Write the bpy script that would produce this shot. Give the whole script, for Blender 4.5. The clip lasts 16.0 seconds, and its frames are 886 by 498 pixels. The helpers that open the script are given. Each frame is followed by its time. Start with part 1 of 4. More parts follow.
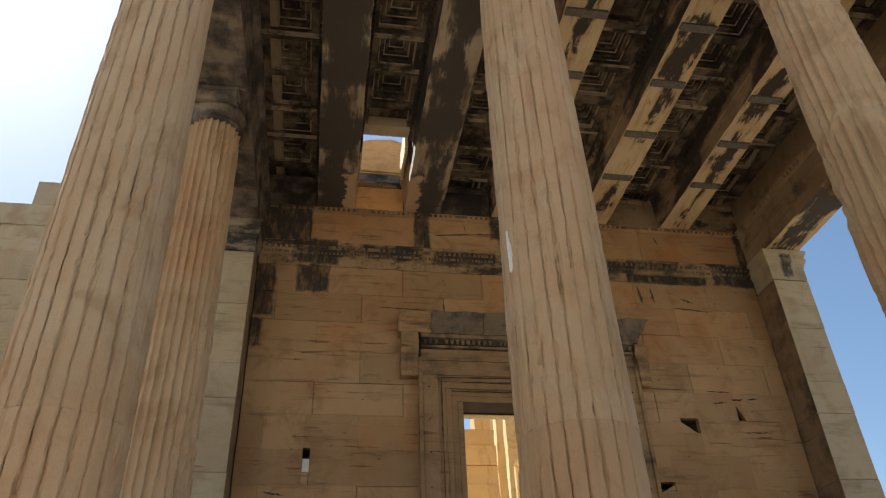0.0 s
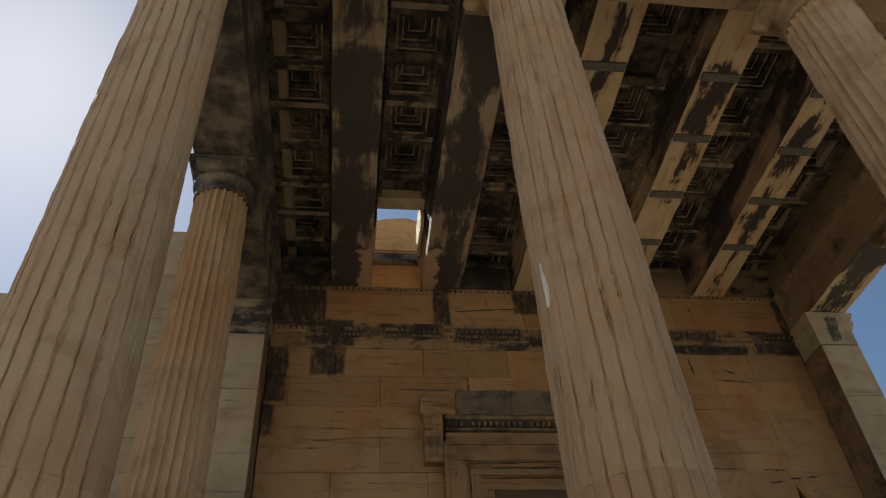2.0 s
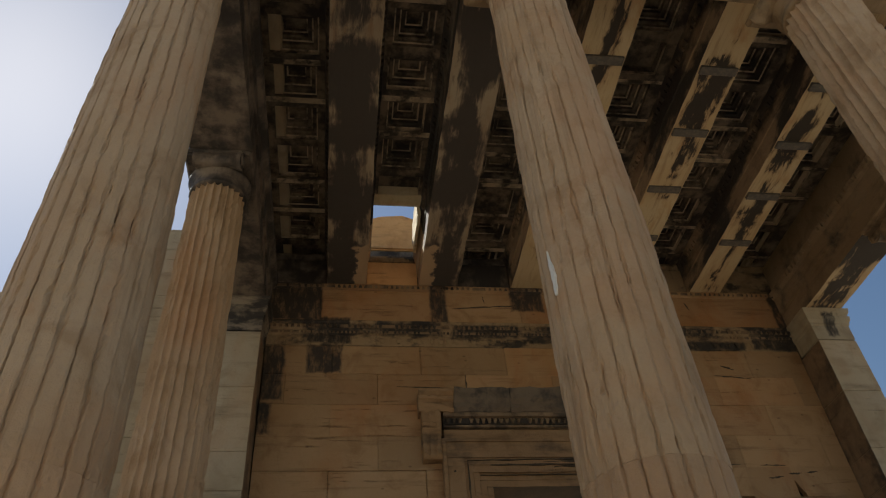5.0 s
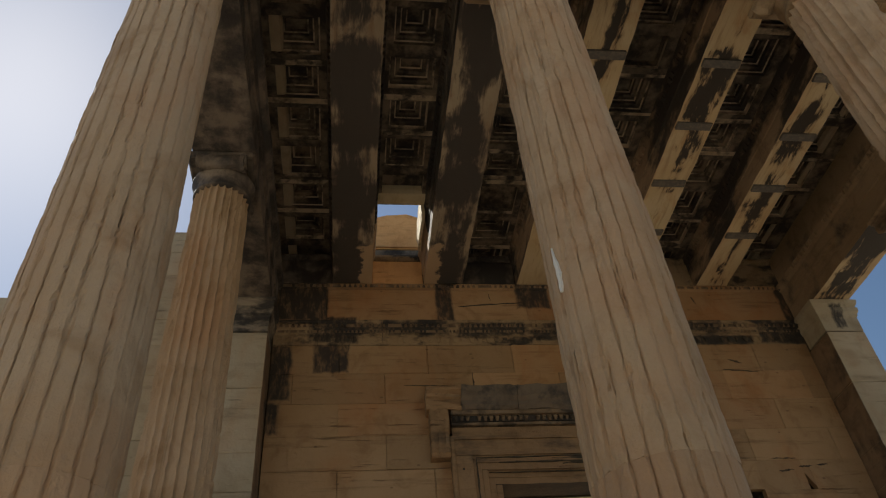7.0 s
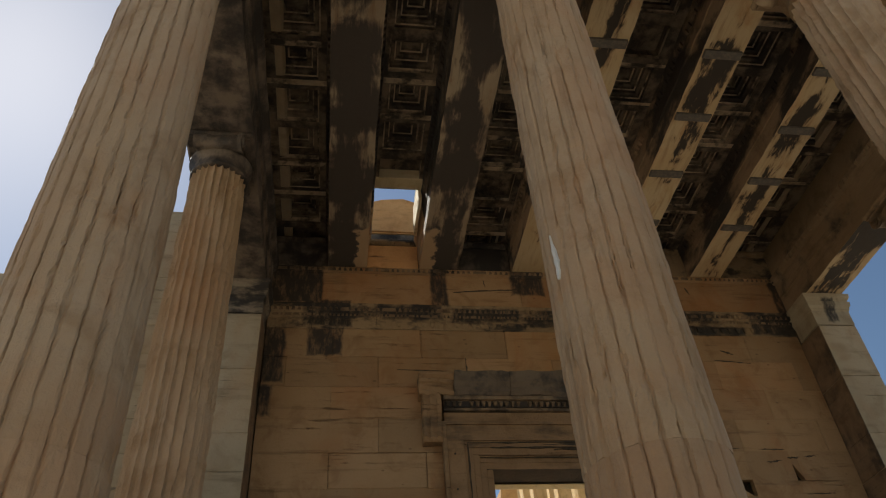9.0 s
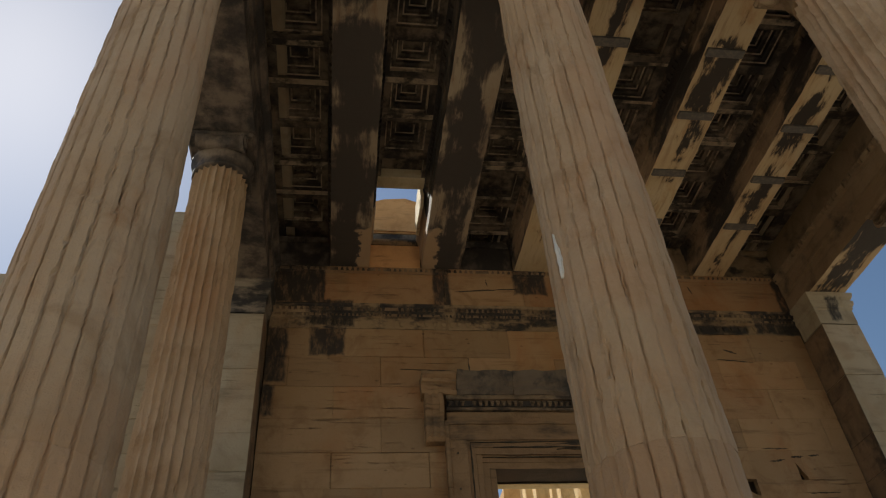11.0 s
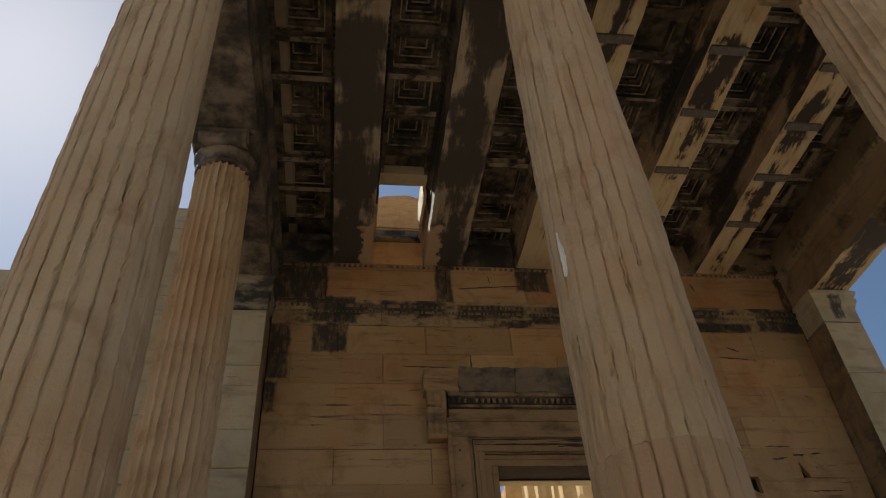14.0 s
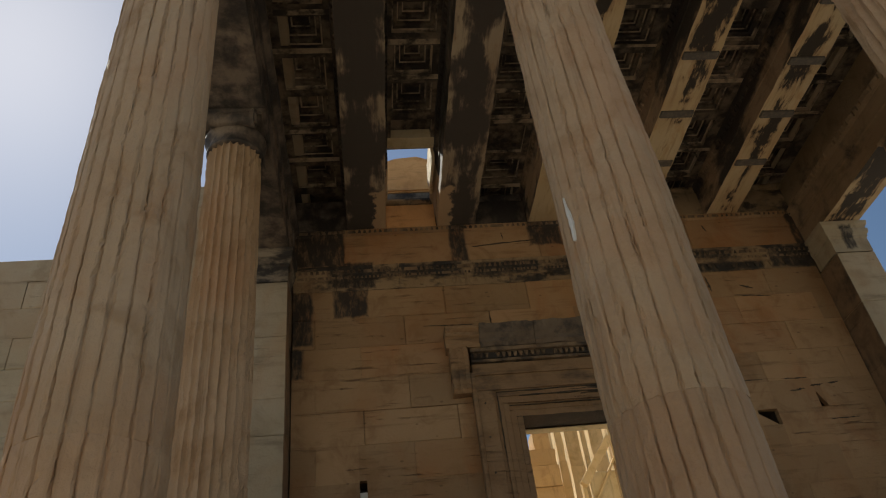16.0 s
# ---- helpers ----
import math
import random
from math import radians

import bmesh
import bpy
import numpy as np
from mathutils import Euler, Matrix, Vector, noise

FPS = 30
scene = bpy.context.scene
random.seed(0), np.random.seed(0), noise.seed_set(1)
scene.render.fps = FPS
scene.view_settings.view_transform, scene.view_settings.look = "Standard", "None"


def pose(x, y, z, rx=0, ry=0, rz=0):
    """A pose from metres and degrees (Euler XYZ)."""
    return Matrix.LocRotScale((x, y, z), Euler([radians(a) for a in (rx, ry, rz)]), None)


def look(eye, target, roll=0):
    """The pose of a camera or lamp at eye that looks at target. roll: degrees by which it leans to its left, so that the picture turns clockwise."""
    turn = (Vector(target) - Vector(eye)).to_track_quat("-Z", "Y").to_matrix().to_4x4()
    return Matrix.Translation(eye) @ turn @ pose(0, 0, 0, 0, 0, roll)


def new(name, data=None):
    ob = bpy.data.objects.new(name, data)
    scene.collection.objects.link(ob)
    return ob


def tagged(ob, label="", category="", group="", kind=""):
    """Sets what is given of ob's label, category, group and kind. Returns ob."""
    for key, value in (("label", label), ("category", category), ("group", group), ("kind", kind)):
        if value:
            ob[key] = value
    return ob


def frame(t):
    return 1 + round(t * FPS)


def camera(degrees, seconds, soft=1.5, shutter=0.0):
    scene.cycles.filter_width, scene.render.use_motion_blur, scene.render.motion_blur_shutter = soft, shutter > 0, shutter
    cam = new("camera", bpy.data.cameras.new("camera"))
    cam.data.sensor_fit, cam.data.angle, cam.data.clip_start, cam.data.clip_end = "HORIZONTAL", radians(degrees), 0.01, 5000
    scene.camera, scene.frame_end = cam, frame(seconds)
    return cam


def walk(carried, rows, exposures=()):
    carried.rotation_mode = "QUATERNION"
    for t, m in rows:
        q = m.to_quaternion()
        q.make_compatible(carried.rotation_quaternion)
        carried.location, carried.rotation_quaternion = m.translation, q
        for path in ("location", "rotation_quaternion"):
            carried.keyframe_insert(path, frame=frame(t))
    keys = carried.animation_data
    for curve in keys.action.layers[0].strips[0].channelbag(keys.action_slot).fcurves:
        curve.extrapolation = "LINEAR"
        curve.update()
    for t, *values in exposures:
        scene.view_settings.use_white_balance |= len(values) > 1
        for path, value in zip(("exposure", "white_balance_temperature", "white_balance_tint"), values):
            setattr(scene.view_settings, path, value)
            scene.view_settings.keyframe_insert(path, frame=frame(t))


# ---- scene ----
cam = camera(61.2, 16.0, soft=1.15)
EXPOSURES = ((0, 0.6, 6250, 5), (0.6, 0.33, 6250, 5), (1.2, 0.04, 6250, 5), (2.0, -0.14, 6250, 5), (13.0, -0.2, 6250, 5), (16.0, -0.28, 6250, 5))
PATH = [
    (0, (-3.165, -4.436, 0.56), (-2.87, -2.801, 1.674), -2.5),
    (0.5, (-3.167, -4.252, 0.537), (-2.869, -2.704, 1.767), -3.9),
    (1, (-3.154, -3.975, 0.595), (-2.871, -2.461, 1.871), -5.2),
    (1.5, (-3.115, -3.791, 0.588), (-2.856, -2.296, 1.891), -4.7),
    (2, (-3.108, -3.662, 0.59), (-2.869, -2.188, 1.921), -4.2),
    (2.5, (-3.168, -3.576, 0.573), (-2.925, -2.113, 1.915), -3.6),
    (3, (-3.19, -3.551, 0.574), (-2.94, -2.083, 1.909), -4.7),
    (3.5, (-3.183, -3.537, 0.58), (-2.926, -2.069, 1.914), -5.1),
    (4, (-3.197, -3.541, 0.574), (-2.937, -2.076, 1.91), -4.9),
    (6.3, (-3.181, -3.537, 0.589), (-2.921, -2.067, 1.919), -5.8),
    (6.5, (-3.188, -3.539, 0.595), (-2.932, -2.069, 1.927), -6.0),
    (7, (-3.182, -3.538, 0.59), (-2.933, -2.065, 1.92), -5.7),
    (7.5, (-3.184, -3.539, 0.583), (-2.932, -2.062, 1.908), -5.8),
    (8, (-3.192, -3.537, 0.585), (-2.94, -2.058, 1.909), -5.5),
    (8.5, (-3.2, -3.533, 0.589), (-2.942, -2.037, 1.892), -4.6),
    (9, (-3.207, -3.531, 0.584), (-2.942, -2.035, 1.885), -4.7),
    (11.5, (-3.212, -3.515, 0.591), (-2.953, -2.018, 1.891), -4.7),
    (12, (-3.214, -3.527, 0.583), (-2.956, -2.029, 1.883), -4.7),
    (12.5, (-3.217, -3.529, 0.584), (-2.963, -2.031, 1.884), -4.6),
    (13, (-3.214, -3.525, 0.581), (-2.96, -2.027, 1.881), -4.6),
    (13.5, (-3.22, -3.516, 0.59), (-2.963, -2.014, 1.885), -4.5),
    (14, (-3.218, -3.518, 0.6), (-2.963, -2.014, 1.894), -4.4),
    (14.5, (-3.224, -3.527, 0.596), (-2.97, -2.022, 1.89), -4.5),
    (15, (-3.23, -3.533, 0.6), (-2.975, -2.026, 1.89), -4.8),
    (15.5, (-3.225, -3.604, 0.596), (-2.974, -2.091, 1.881), -4.6),
    (16, (-3.241, -3.754, 0.592), (-3.022, -2.165, 1.787), -7.5),
]
walk(cam, [(t, look(eye, target, roll)) for t, eye, target, roll in PATH], EXPOSURES)

# ---- light: clear morning sky, sun in the south-east behind the temple ----
SUN_AZ, SUN_EL = 34.5, 48.6          # degrees east of south (towards -x), height
world = bpy.data.worlds.new("sky")
scene.world = world
world.use_nodes = True
wt = world.node_tree
sky = wt.nodes.new("ShaderNodeTexSky")
sky.sky_type = "NISHITA"
sky.sun_disc = False
sky.sun_elevation, sky.sun_rotation = radians(SUN_EL), radians(-SUN_AZ)
sky.air_density, sky.dust_density, sky.ozone_density = 1.0, 0.5, 1.0
wt.nodes["Background"].inputs["Strength"].default_value = 0.1
wt.links.new(sky.outputs[0], wt.nodes["Background"].inputs["Color"])
sun = new("sun", bpy.data.lights.new("sun", "SUN"))
sun.data.energy, sun.data.angle, sun.data.color = 5.0, radians(0.53), (1.0, 0.93, 0.82)
ce = math.cos(radians(SUN_EL))
to_sun = Vector((-math.sin(radians(SUN_AZ)) * ce, math.cos(radians(SUN_AZ)) * ce, math.sin(radians(SUN_EL))))
sun.matrix_world = look((0, 0, 40), Vector((0, 0, 40)) - to_sun)


# ---- materials ----
class Net:
    """Short hand for building a node material."""

    def __init__(self, name):
        self.mat = bpy.data.materials.new(name)
        self.mat.use_nodes = True
        self.t = self.mat.node_tree
        self.b = self.t.nodes["Principled BSDF"]
        self.pos = self.t.nodes.new("ShaderNodeNewGeometry").outputs["Position"]
        self.rnd = self.t.nodes.new("ShaderNodeObjectInfo").outputs["Random"]

    def put(self, sock, v):
        if isinstance(v, bpy.types.NodeSocket):
            self.t.links.new(v, sock)
        elif isinstance(v, tuple) and len(v) == 3 and sock.type == "RGBA":
            sock.default_value = (*v, 1)
        else:
            sock.default_value = v

    def scaled(self, scale, turn=(0, 0, 0), shift=None):
        m = self.t.nodes.new("ShaderNodeMapping")
        self.put(m.inputs["Vector"], self.pos)
        m.inputs["Scale"].default_value = scale
        m.inputs["Rotation"].default_value = turn
        if shift is not None:
            self.put(m.inputs["Location"], shift)
        return m.outputs[0]

    def noise(self, scale, detail=4, rough=0.55, vec=None, distort=0.0):
        n = self.t.nodes.new("ShaderNodeTexNoise")
        self.put(n.inputs["Vector"], vec or self.pos)
        n.inputs["Scale"].default_value = scale
        n.inputs["Detail"].default_value = detail
        n.inputs["Roughness"].default_value = rough
        n.inputs["Distortion"].default_value = distort
        return n.outputs["Fac"]

    def voronoi(self, scale, vec=None, feature="F1"):
        n = self.t.nodes.new("ShaderNodeTexVoronoi")
        n.feature = feature
        self.put(n.inputs["Vector"], vec or self.pos)
        n.inputs["Scale"].default_value = scale
        return n.outputs["Distance"]

    def math(self, op, a, b=0.0, clamp=False):
        n = self.t.nodes.new("ShaderNodeMath")
        n.operation, n.use_clamp = op, clamp
        self.put(n.inputs[0], a)
        self.put(n.inputs[1], b)
        return n.outputs[0]

    def ramp(self, v, lo, hi, smooth=True):
        n = self.t.nodes.new("ShaderNodeMapRange")
        n.interpolation_type = "SMOOTHSTEP" if smooth else "LINEAR"
        self.put(n.inputs["Value"], v)
        n.inputs["From Min"].default_value, n.inputs["From Max"].default_value = lo, hi
        return n.outputs["Result"]

    def mix(self, f, a, b):
        n = self.t.nodes.new("ShaderNodeMix")
        n.data_type = "RGBA"
        self.put(n.inputs["Factor"], f)
        self.put(n.inputs["A"], a)
        self.put(n.inputs["B"], b)
        return n.outputs["Result"]

    def patch(self, spans, ragged=0.5):
        """Mask of a ragged patch: spans are (axis, low, high)."""
        d = None
        for k, lo, hi in spans:
            a = self.math("SUBTRACT", self.math("ABSOLUTE", self.math("SUBTRACT", self.axis(k), (lo + hi) / 2)), (hi - lo) / 2)
            d = a if d is None else self.math("MAXIMUM", d, a)
        rag = self.math("MULTIPLY", self.math("SUBTRACT", self.noise(4.2, 6, 0.68), 0.5), ragged)
        return self.ramp(self.math("ADD", d, rag), 0.03, -0.03)

    def axis(self, which):
        n = self.t.nodes.new("ShaderNodeSeparateXYZ")
        self.put(n.inputs[0], self.pos)
        return n.outputs[which]

    def done(self, colour, rough=0.8, bump=None, dist=0.01, strength=0.6):
        self.put(self.b.inputs["Base Color"], colour)
        self.put(self.b.inputs["Roughness"], rough)
        self.b.inputs["Specular IOR Level"].default_value = 0.3
        if bump is not None:
            n = self.t.nodes.new("ShaderNodeBump")
            n.inputs["Strength"].default_value, n.inputs["Distance"].default_value = strength, dist
            self.put(n.inputs["Height"], bump)
            self.put(self.b.inputs["Normal"], n.outputs[0])
        return self.mat


def marble(name, pale, warm, deep, streak=(6, 6, 0.8), soot=0.0, soot_scale=0.8, soot_col=(0.036, 0.031, 0.027), vary=0.15, edge=0.03, lines=(2, 2, 2), dark_boxes=(), flow=0.15, scratch=0.0, blush=0.0, wash=()):
    """Weathered marble: patina in two sizes, runs of rust, fine pits; soot in hard-edged patches covering about that share of it."""
    n = Net(name)
    big = n.noise(0.55, 3, 0.6)
    mid = n.noise(2.6, 5, 0.62, distort=0.6)
    run = n.noise(1.0, 5, 0.65, vec=n.scaled(streak))
    fine = n.noise(38, 4, 0.7)
    c = n.mix(n.ramp(big, 0.35, 0.66), pale, warm)
    c = n.mix(n.math("MULTIPLY", n.ramp(mid, 0.47, 0.72), 0.7), c, deep)
    c = n.mix(n.math("MULTIPLY", n.ramp(run, 0.54, 0.74), 0.55), c, tuple(0.55 * v for v in deep))
    c = n.mix(n.math("MULTIPLY", n.ramp(fine, 0.55, 0.8), 0.35), c, tuple(0.6 * v for v in warm))
    if blush > 0:
        red = n.ramp(n.noise(0.9, 5, 0.6, vec=n.scaled((1.3, 1.3, 0.8)), distort=0.8), 0.46, 0.68)
        c = n.mix(n.math("MULTIPLY", red, blush), c, (1.02 * warm[0], 0.76 * warm[1], 0.58 * warm[2]))
        grey = n.ramp(n.noise(1.7, 5, 0.65, vec=n.scaled((1.0, 1.0, 0.5))), 0.56, 0.74)
        c = n.mix(n.math("MULTIPLY", grey, blush * 0.4), c, (0.8 * pale[0], 0.82 * pale[1], 0.9 * pale[2]))
    cut_line = None
    if scratch > 0:
        lane = n.noise(1.0, 6, 0.7, vec=n.scaled((1.1, 1.1, 26)), distort=0.3)
        where = n.ramp(n.noise(1.3, 4, 0.6), 0.44, 0.62)
        cut_line = n.math("MULTIPLY", n.ramp(lane, 0.6, 0.68), where)
        c = n.mix(n.math("MULTIPLY", cut_line, scratch), c, tuple(0.3 * v for v in deep))
        spot = n.ramp(n.voronoi(3.1, vec=n.scaled((1, 1, 1.7))), 0.1, 0.05)
        c = n.mix(n.math("MULTIPLY", spot, scratch * 0.8), c, tuple(0.35 * v for v in deep))
    tone = n.t.nodes.new("ShaderNodeHueSaturation")
    n.put(tone.inputs["Color"], c)
    n.put(tone.inputs["Value"], n.math("ADD", n.math("MULTIPLY", n.rnd, vary), 1 - vary / 2))
    c = tone.outputs[0]
    if soot > 0:
        s1 = n.noise(soot_scale, 6, 0.62, vec=n.scaled(lines), distort=flow)
        s2 = n.noise(soot_scale * 5, 4, 0.6)
        s = n.math("ADD", s1, n.math("MULTIPLY", s2, 0.16))
        cut = 0.58 + (0.5 - soot) * 0.42
        m = n.ramp(s, cut - edge, cut + edge)
        m = n.math("MULTIPLY", m, 0.94)
        if wash:
            rain = n.patch(wash)
            c = n.mix(n.math("MULTIPLY", rain, 0.8), c, (0.5, 0.33, 0.18))
            m = n.math("MULTIPLY", m, n.math("SUBTRACT", 1.0, rain))
        c = n.mix(m, c, soot_col)
    if dark_boxes:
        px, pz = n.axis(0), n.axis(2)
        rag = n.math("ADD", n.math("MULTIPLY", n.noise(2.6, 5, 0.6), 0.08), n.math("MULTIPLY", n.noise(1.0, 6, 0.7, vec=n.scaled((7, 7, 3))), 0.13))
        worst = None
        for x0, x1, z0, z1 in dark_boxes:
            dx = n.math("SUBTRACT", n.math("ABSOLUTE", n.math("SUBTRACT", px, (x0 + x1) / 2)), (x1 - x0) / 2)
            dz = n.math("SUBTRACT", n.math("ABSOLUTE", n.math("SUBTRACT", pz, (z0 + z1) / 2)), (z1 - z0) / 2)
            dd = n.math("MAXIMUM", dx, dz)
            worst = dd if worst is None else n.math("MINIMUM", worst, dd)
        m = n.ramp(n.math("ADD", worst, n.math("SUBTRACT", rag, 0.105)), 0.03, -0.03)
        worn = n.ramp(n.noise(1.0, 6, 0.75, vec=n.scaled((9, 9, 3))), 0.34, 0.54)
        m = n.math("MULTIPLY", m, n.math("ADD", n.math("MULTIPLY", worn, 0.5), 0.44))
        c = n.mix(m, c, soot_col)
    pits = n.math("ADD", n.noise(14, 6, 0.7), n.math("MULTIPLY", mid, 0.8))
    if cut_line is not None:
        pits = n.math("SUBTRACT", pits, n.math("MULTIPLY", cut_line, 1.2))
    pits = n.math("ADD", pits, n.math("MULTIPLY", run, 0.5))
    return n.done(c, n.math("ADD", n.math("MULTIPLY", fine, 0.25), 0.62), pits, 0.022, 0.8)


RAIN = ((0, -3.0, -1.74), (1, 5.0, 6.3))          # where rain falls through the missing slab
# soot patches; the one from x 4.15 to 4.4 paints the corner's shade
SMOKE_SHADE = ((-4.4, -3.5, 7.66, 8.5), (-3.78, -3.05, 7.25, 7.72), (-3.68, -3.17, 6.72, 7.2), (-4.4, -4.02, 6.26, 7.2), (-4.4, -4.15, 5.72, 6.2), (-1.78, -1.5, 7.62, 8.4), (-0.45, 0.1, 7.9, 8.4),
         (3.55, 4.4, 7.22, 7.6), (1.95, 3.4, 7.2, 7.36), (1.95, 2.9, 7.44, 7.6), (4.15, 4.4, 7.2, 8.4), (-2.6, -1.62, 7.4, 7.62), (-1.45, -0.4, 7.38, 7.58))
WALL = marble("wall_marble", (0.42, 0.265, 0.136), (0.365, 0.216, 0.1), (0.255, 0.136, 0.057), streak=(0.7, 0.7, 8), dark_boxes=SMOKE_SHADE, vary=0.26, scratch=0.6, blush=0.35)
WALL_RUST = marble("rust_marble", (0.46, 0.275, 0.138), (0.41, 0.23, 0.1), (0.3, 0.15, 0.058), streak=(0.7, 0.7, 8), dark_boxes=SMOKE_SHADE, vary=0.26, scratch=0.55, blush=0.5)
ANTA = marble("anta_marble", (0.47, 0.375, 0.25), (0.42, 0.325, 0.2), (0.33, 0.24, 0.14), streak=(0.8, 0.8, 5), scratch=0.3, blush=0.3)
ANTA_CAP = marble("anta_capital_marble", (0.44, 0.36, 0.24), (0.39, 0.305, 0.19), (0.3, 0.22, 0.13), dark_boxes=((4.55, 4.75, 7.12, 7.56), (-4.5, -4.2, 7.05, 7.2), (-5.0, -4.8, 7.2, 7.5)))
ANTA_CAP_DARK = marble("sooted_anta_capital_marble", (0.3, 0.24, 0.17), (0.22, 0.17, 0.12), (0.14, 0.105, 0.075), soot=0.56, soot_scale=1.2, edge=0.08, lines=(1.0, 1.0, 3.0), soot_col=(0.03, 0.026, 0.023))
# inner anta faces: brown patina, with the porch's shade put into the colour
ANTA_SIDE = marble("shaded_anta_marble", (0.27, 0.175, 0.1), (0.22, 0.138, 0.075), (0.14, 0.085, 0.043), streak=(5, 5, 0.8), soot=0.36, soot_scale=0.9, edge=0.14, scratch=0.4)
SHAFT = marble("column_marble", (0.52, 0.368, 0.226), (0.46, 0.304, 0.168), (0.34, 0.205, 0.1), streak=(9, 9, 0.5), vary=0.2, blush=0.4)
SHAFT_RED = marble("rusty_column_marble", (0.46, 0.305, 0.176), (0.41, 0.254, 0.134), (0.29, 0.165, 0.076), streak=(8, 8, 0.6), vary=0.1, blush=0.4)
GOLD = marble("golden_marble", (0.62, 0.42, 0.21), (0.58, 0.36, 0.16), (0.42, 0.24, 0.1))
BEAM = marble("brown_beam_marble", (0.4, 0.27, 0.16), (0.32, 0.21, 0.12), (0.19, 0.123, 0.068), streak=(3, 1.2, 3), soot=0.56, soot_scale=0.9, edge=0.07, lines=(2.0, 0.8, 1.6))
BROWN = marble("brown_architrave_marble", (0.34, 0.235, 0.135), (0.28, 0.185, 0.1), (0.19, 0.12, 0.06), streak=(5, 0.8, 5), soot=0.16, soot_scale=0.8, edge=0.12)
ORANGE = marble("orange_marble", (0.7, 0.4, 0.17), (0.63, 0.33, 0.125), (0.46, 0.225, 0.075), streak=(0.8, 0.8, 6), scratch=0.3)
BEAM_DARK = marble("sooted_beam_marble", (0.2, 0.15, 0.105), (0.15, 0.112, 0.08), (0.1, 0.075, 0.052), streak=(5, 0.8, 5), soot=0.62, soot_scale=0.7, edge=0.1, lines=(2.2, 1.0, 1.6), wash=RAIN)
SOOTED = marble("blackened_marble", (0.24, 0.185, 0.135), (0.18, 0.137, 0.1), (0.12, 0.09, 0.066), soot=0.55, soot_scale=1.3, edge=0.14, soot_col=(0.035, 0.029, 0.025))
COFFER = marble("coffer_marble", (0.3, 0.22, 0.145), (0.2, 0.15, 0.1), (0.11, 0.08, 0.056), soot=0.52, soot_scale=1.5, edge=0.12, soot_col=(0.036, 0.03, 0.026))
LIP = marble("worn_coffer_edge_marble", (0.58, 0.45, 0.3), (0.48, 0.36, 0.23), (0.28, 0.2, 0.125), soot=0.4, soot_scale=1.7, edge=0.1)
BAND = marble("carved_band_marble", (0.36, 0.25, 0.14), (0.3, 0.2, 0.105), (0.2, 0.125, 0.06), soot=0.4, soot_scale=1.6, edge=0.08, lines=(1.0, 1.0, 2.2), dark_boxes=SMOKE_SHADE)
FRAME = marble("door_frame_marble", (0.37, 0.228, 0.115), (0.315, 0.187, 0.092), (0.2, 0.113, 0.05), streak=(0.8, 0.8, 6), soot=0.16, soot_scale=0.9, edge=0.12, lines=(1.0, 1.0, 3.0), soot_col=(0.06, 0.045, 0.032), scratch=0.5)
FRAME_SOOT_SHADE = marble("soot_and_shade_moulding_marble", (0.3, 0.205, 0.12), (0.24, 0.16, 0.09), (0.15, 0.097, 0.052), soot=0.4, soot_scale=1.5, edge=0.12, soot_col=(0.05, 0.038, 0.028))
GREY = marble("grey_cornice_marble", (0.21, 0.155, 0.105), (0.165, 0.118, 0.078), (0.105, 0.074, 0.048), soot=0.38, soot_scale=1.6, edge=0.12, soot_col=(0.05, 0.043, 0.037))
CREAM = marble("cream_marble", (0.76, 0.62, 0.39), (0.7, 0.54, 0.3), (0.54, 0.38, 0.18))
GOLDEN = marble("hall_marble", (0.76, 0.56, 0.3), (0.7, 0.48, 0.22), (0.5, 0.32, 0.13))
FRESH = marble("new_marble", (0.8, 0.77, 0.7), (0.76, 0.71, 0.62), (0.66, 0.6, 0.5))
EARTH = marble("rock_ground", (0.6, 0.52, 0.41), (0.55, 0.46, 0.34), (0.44, 0.35, 0.24), streak=(3, 3, 3))


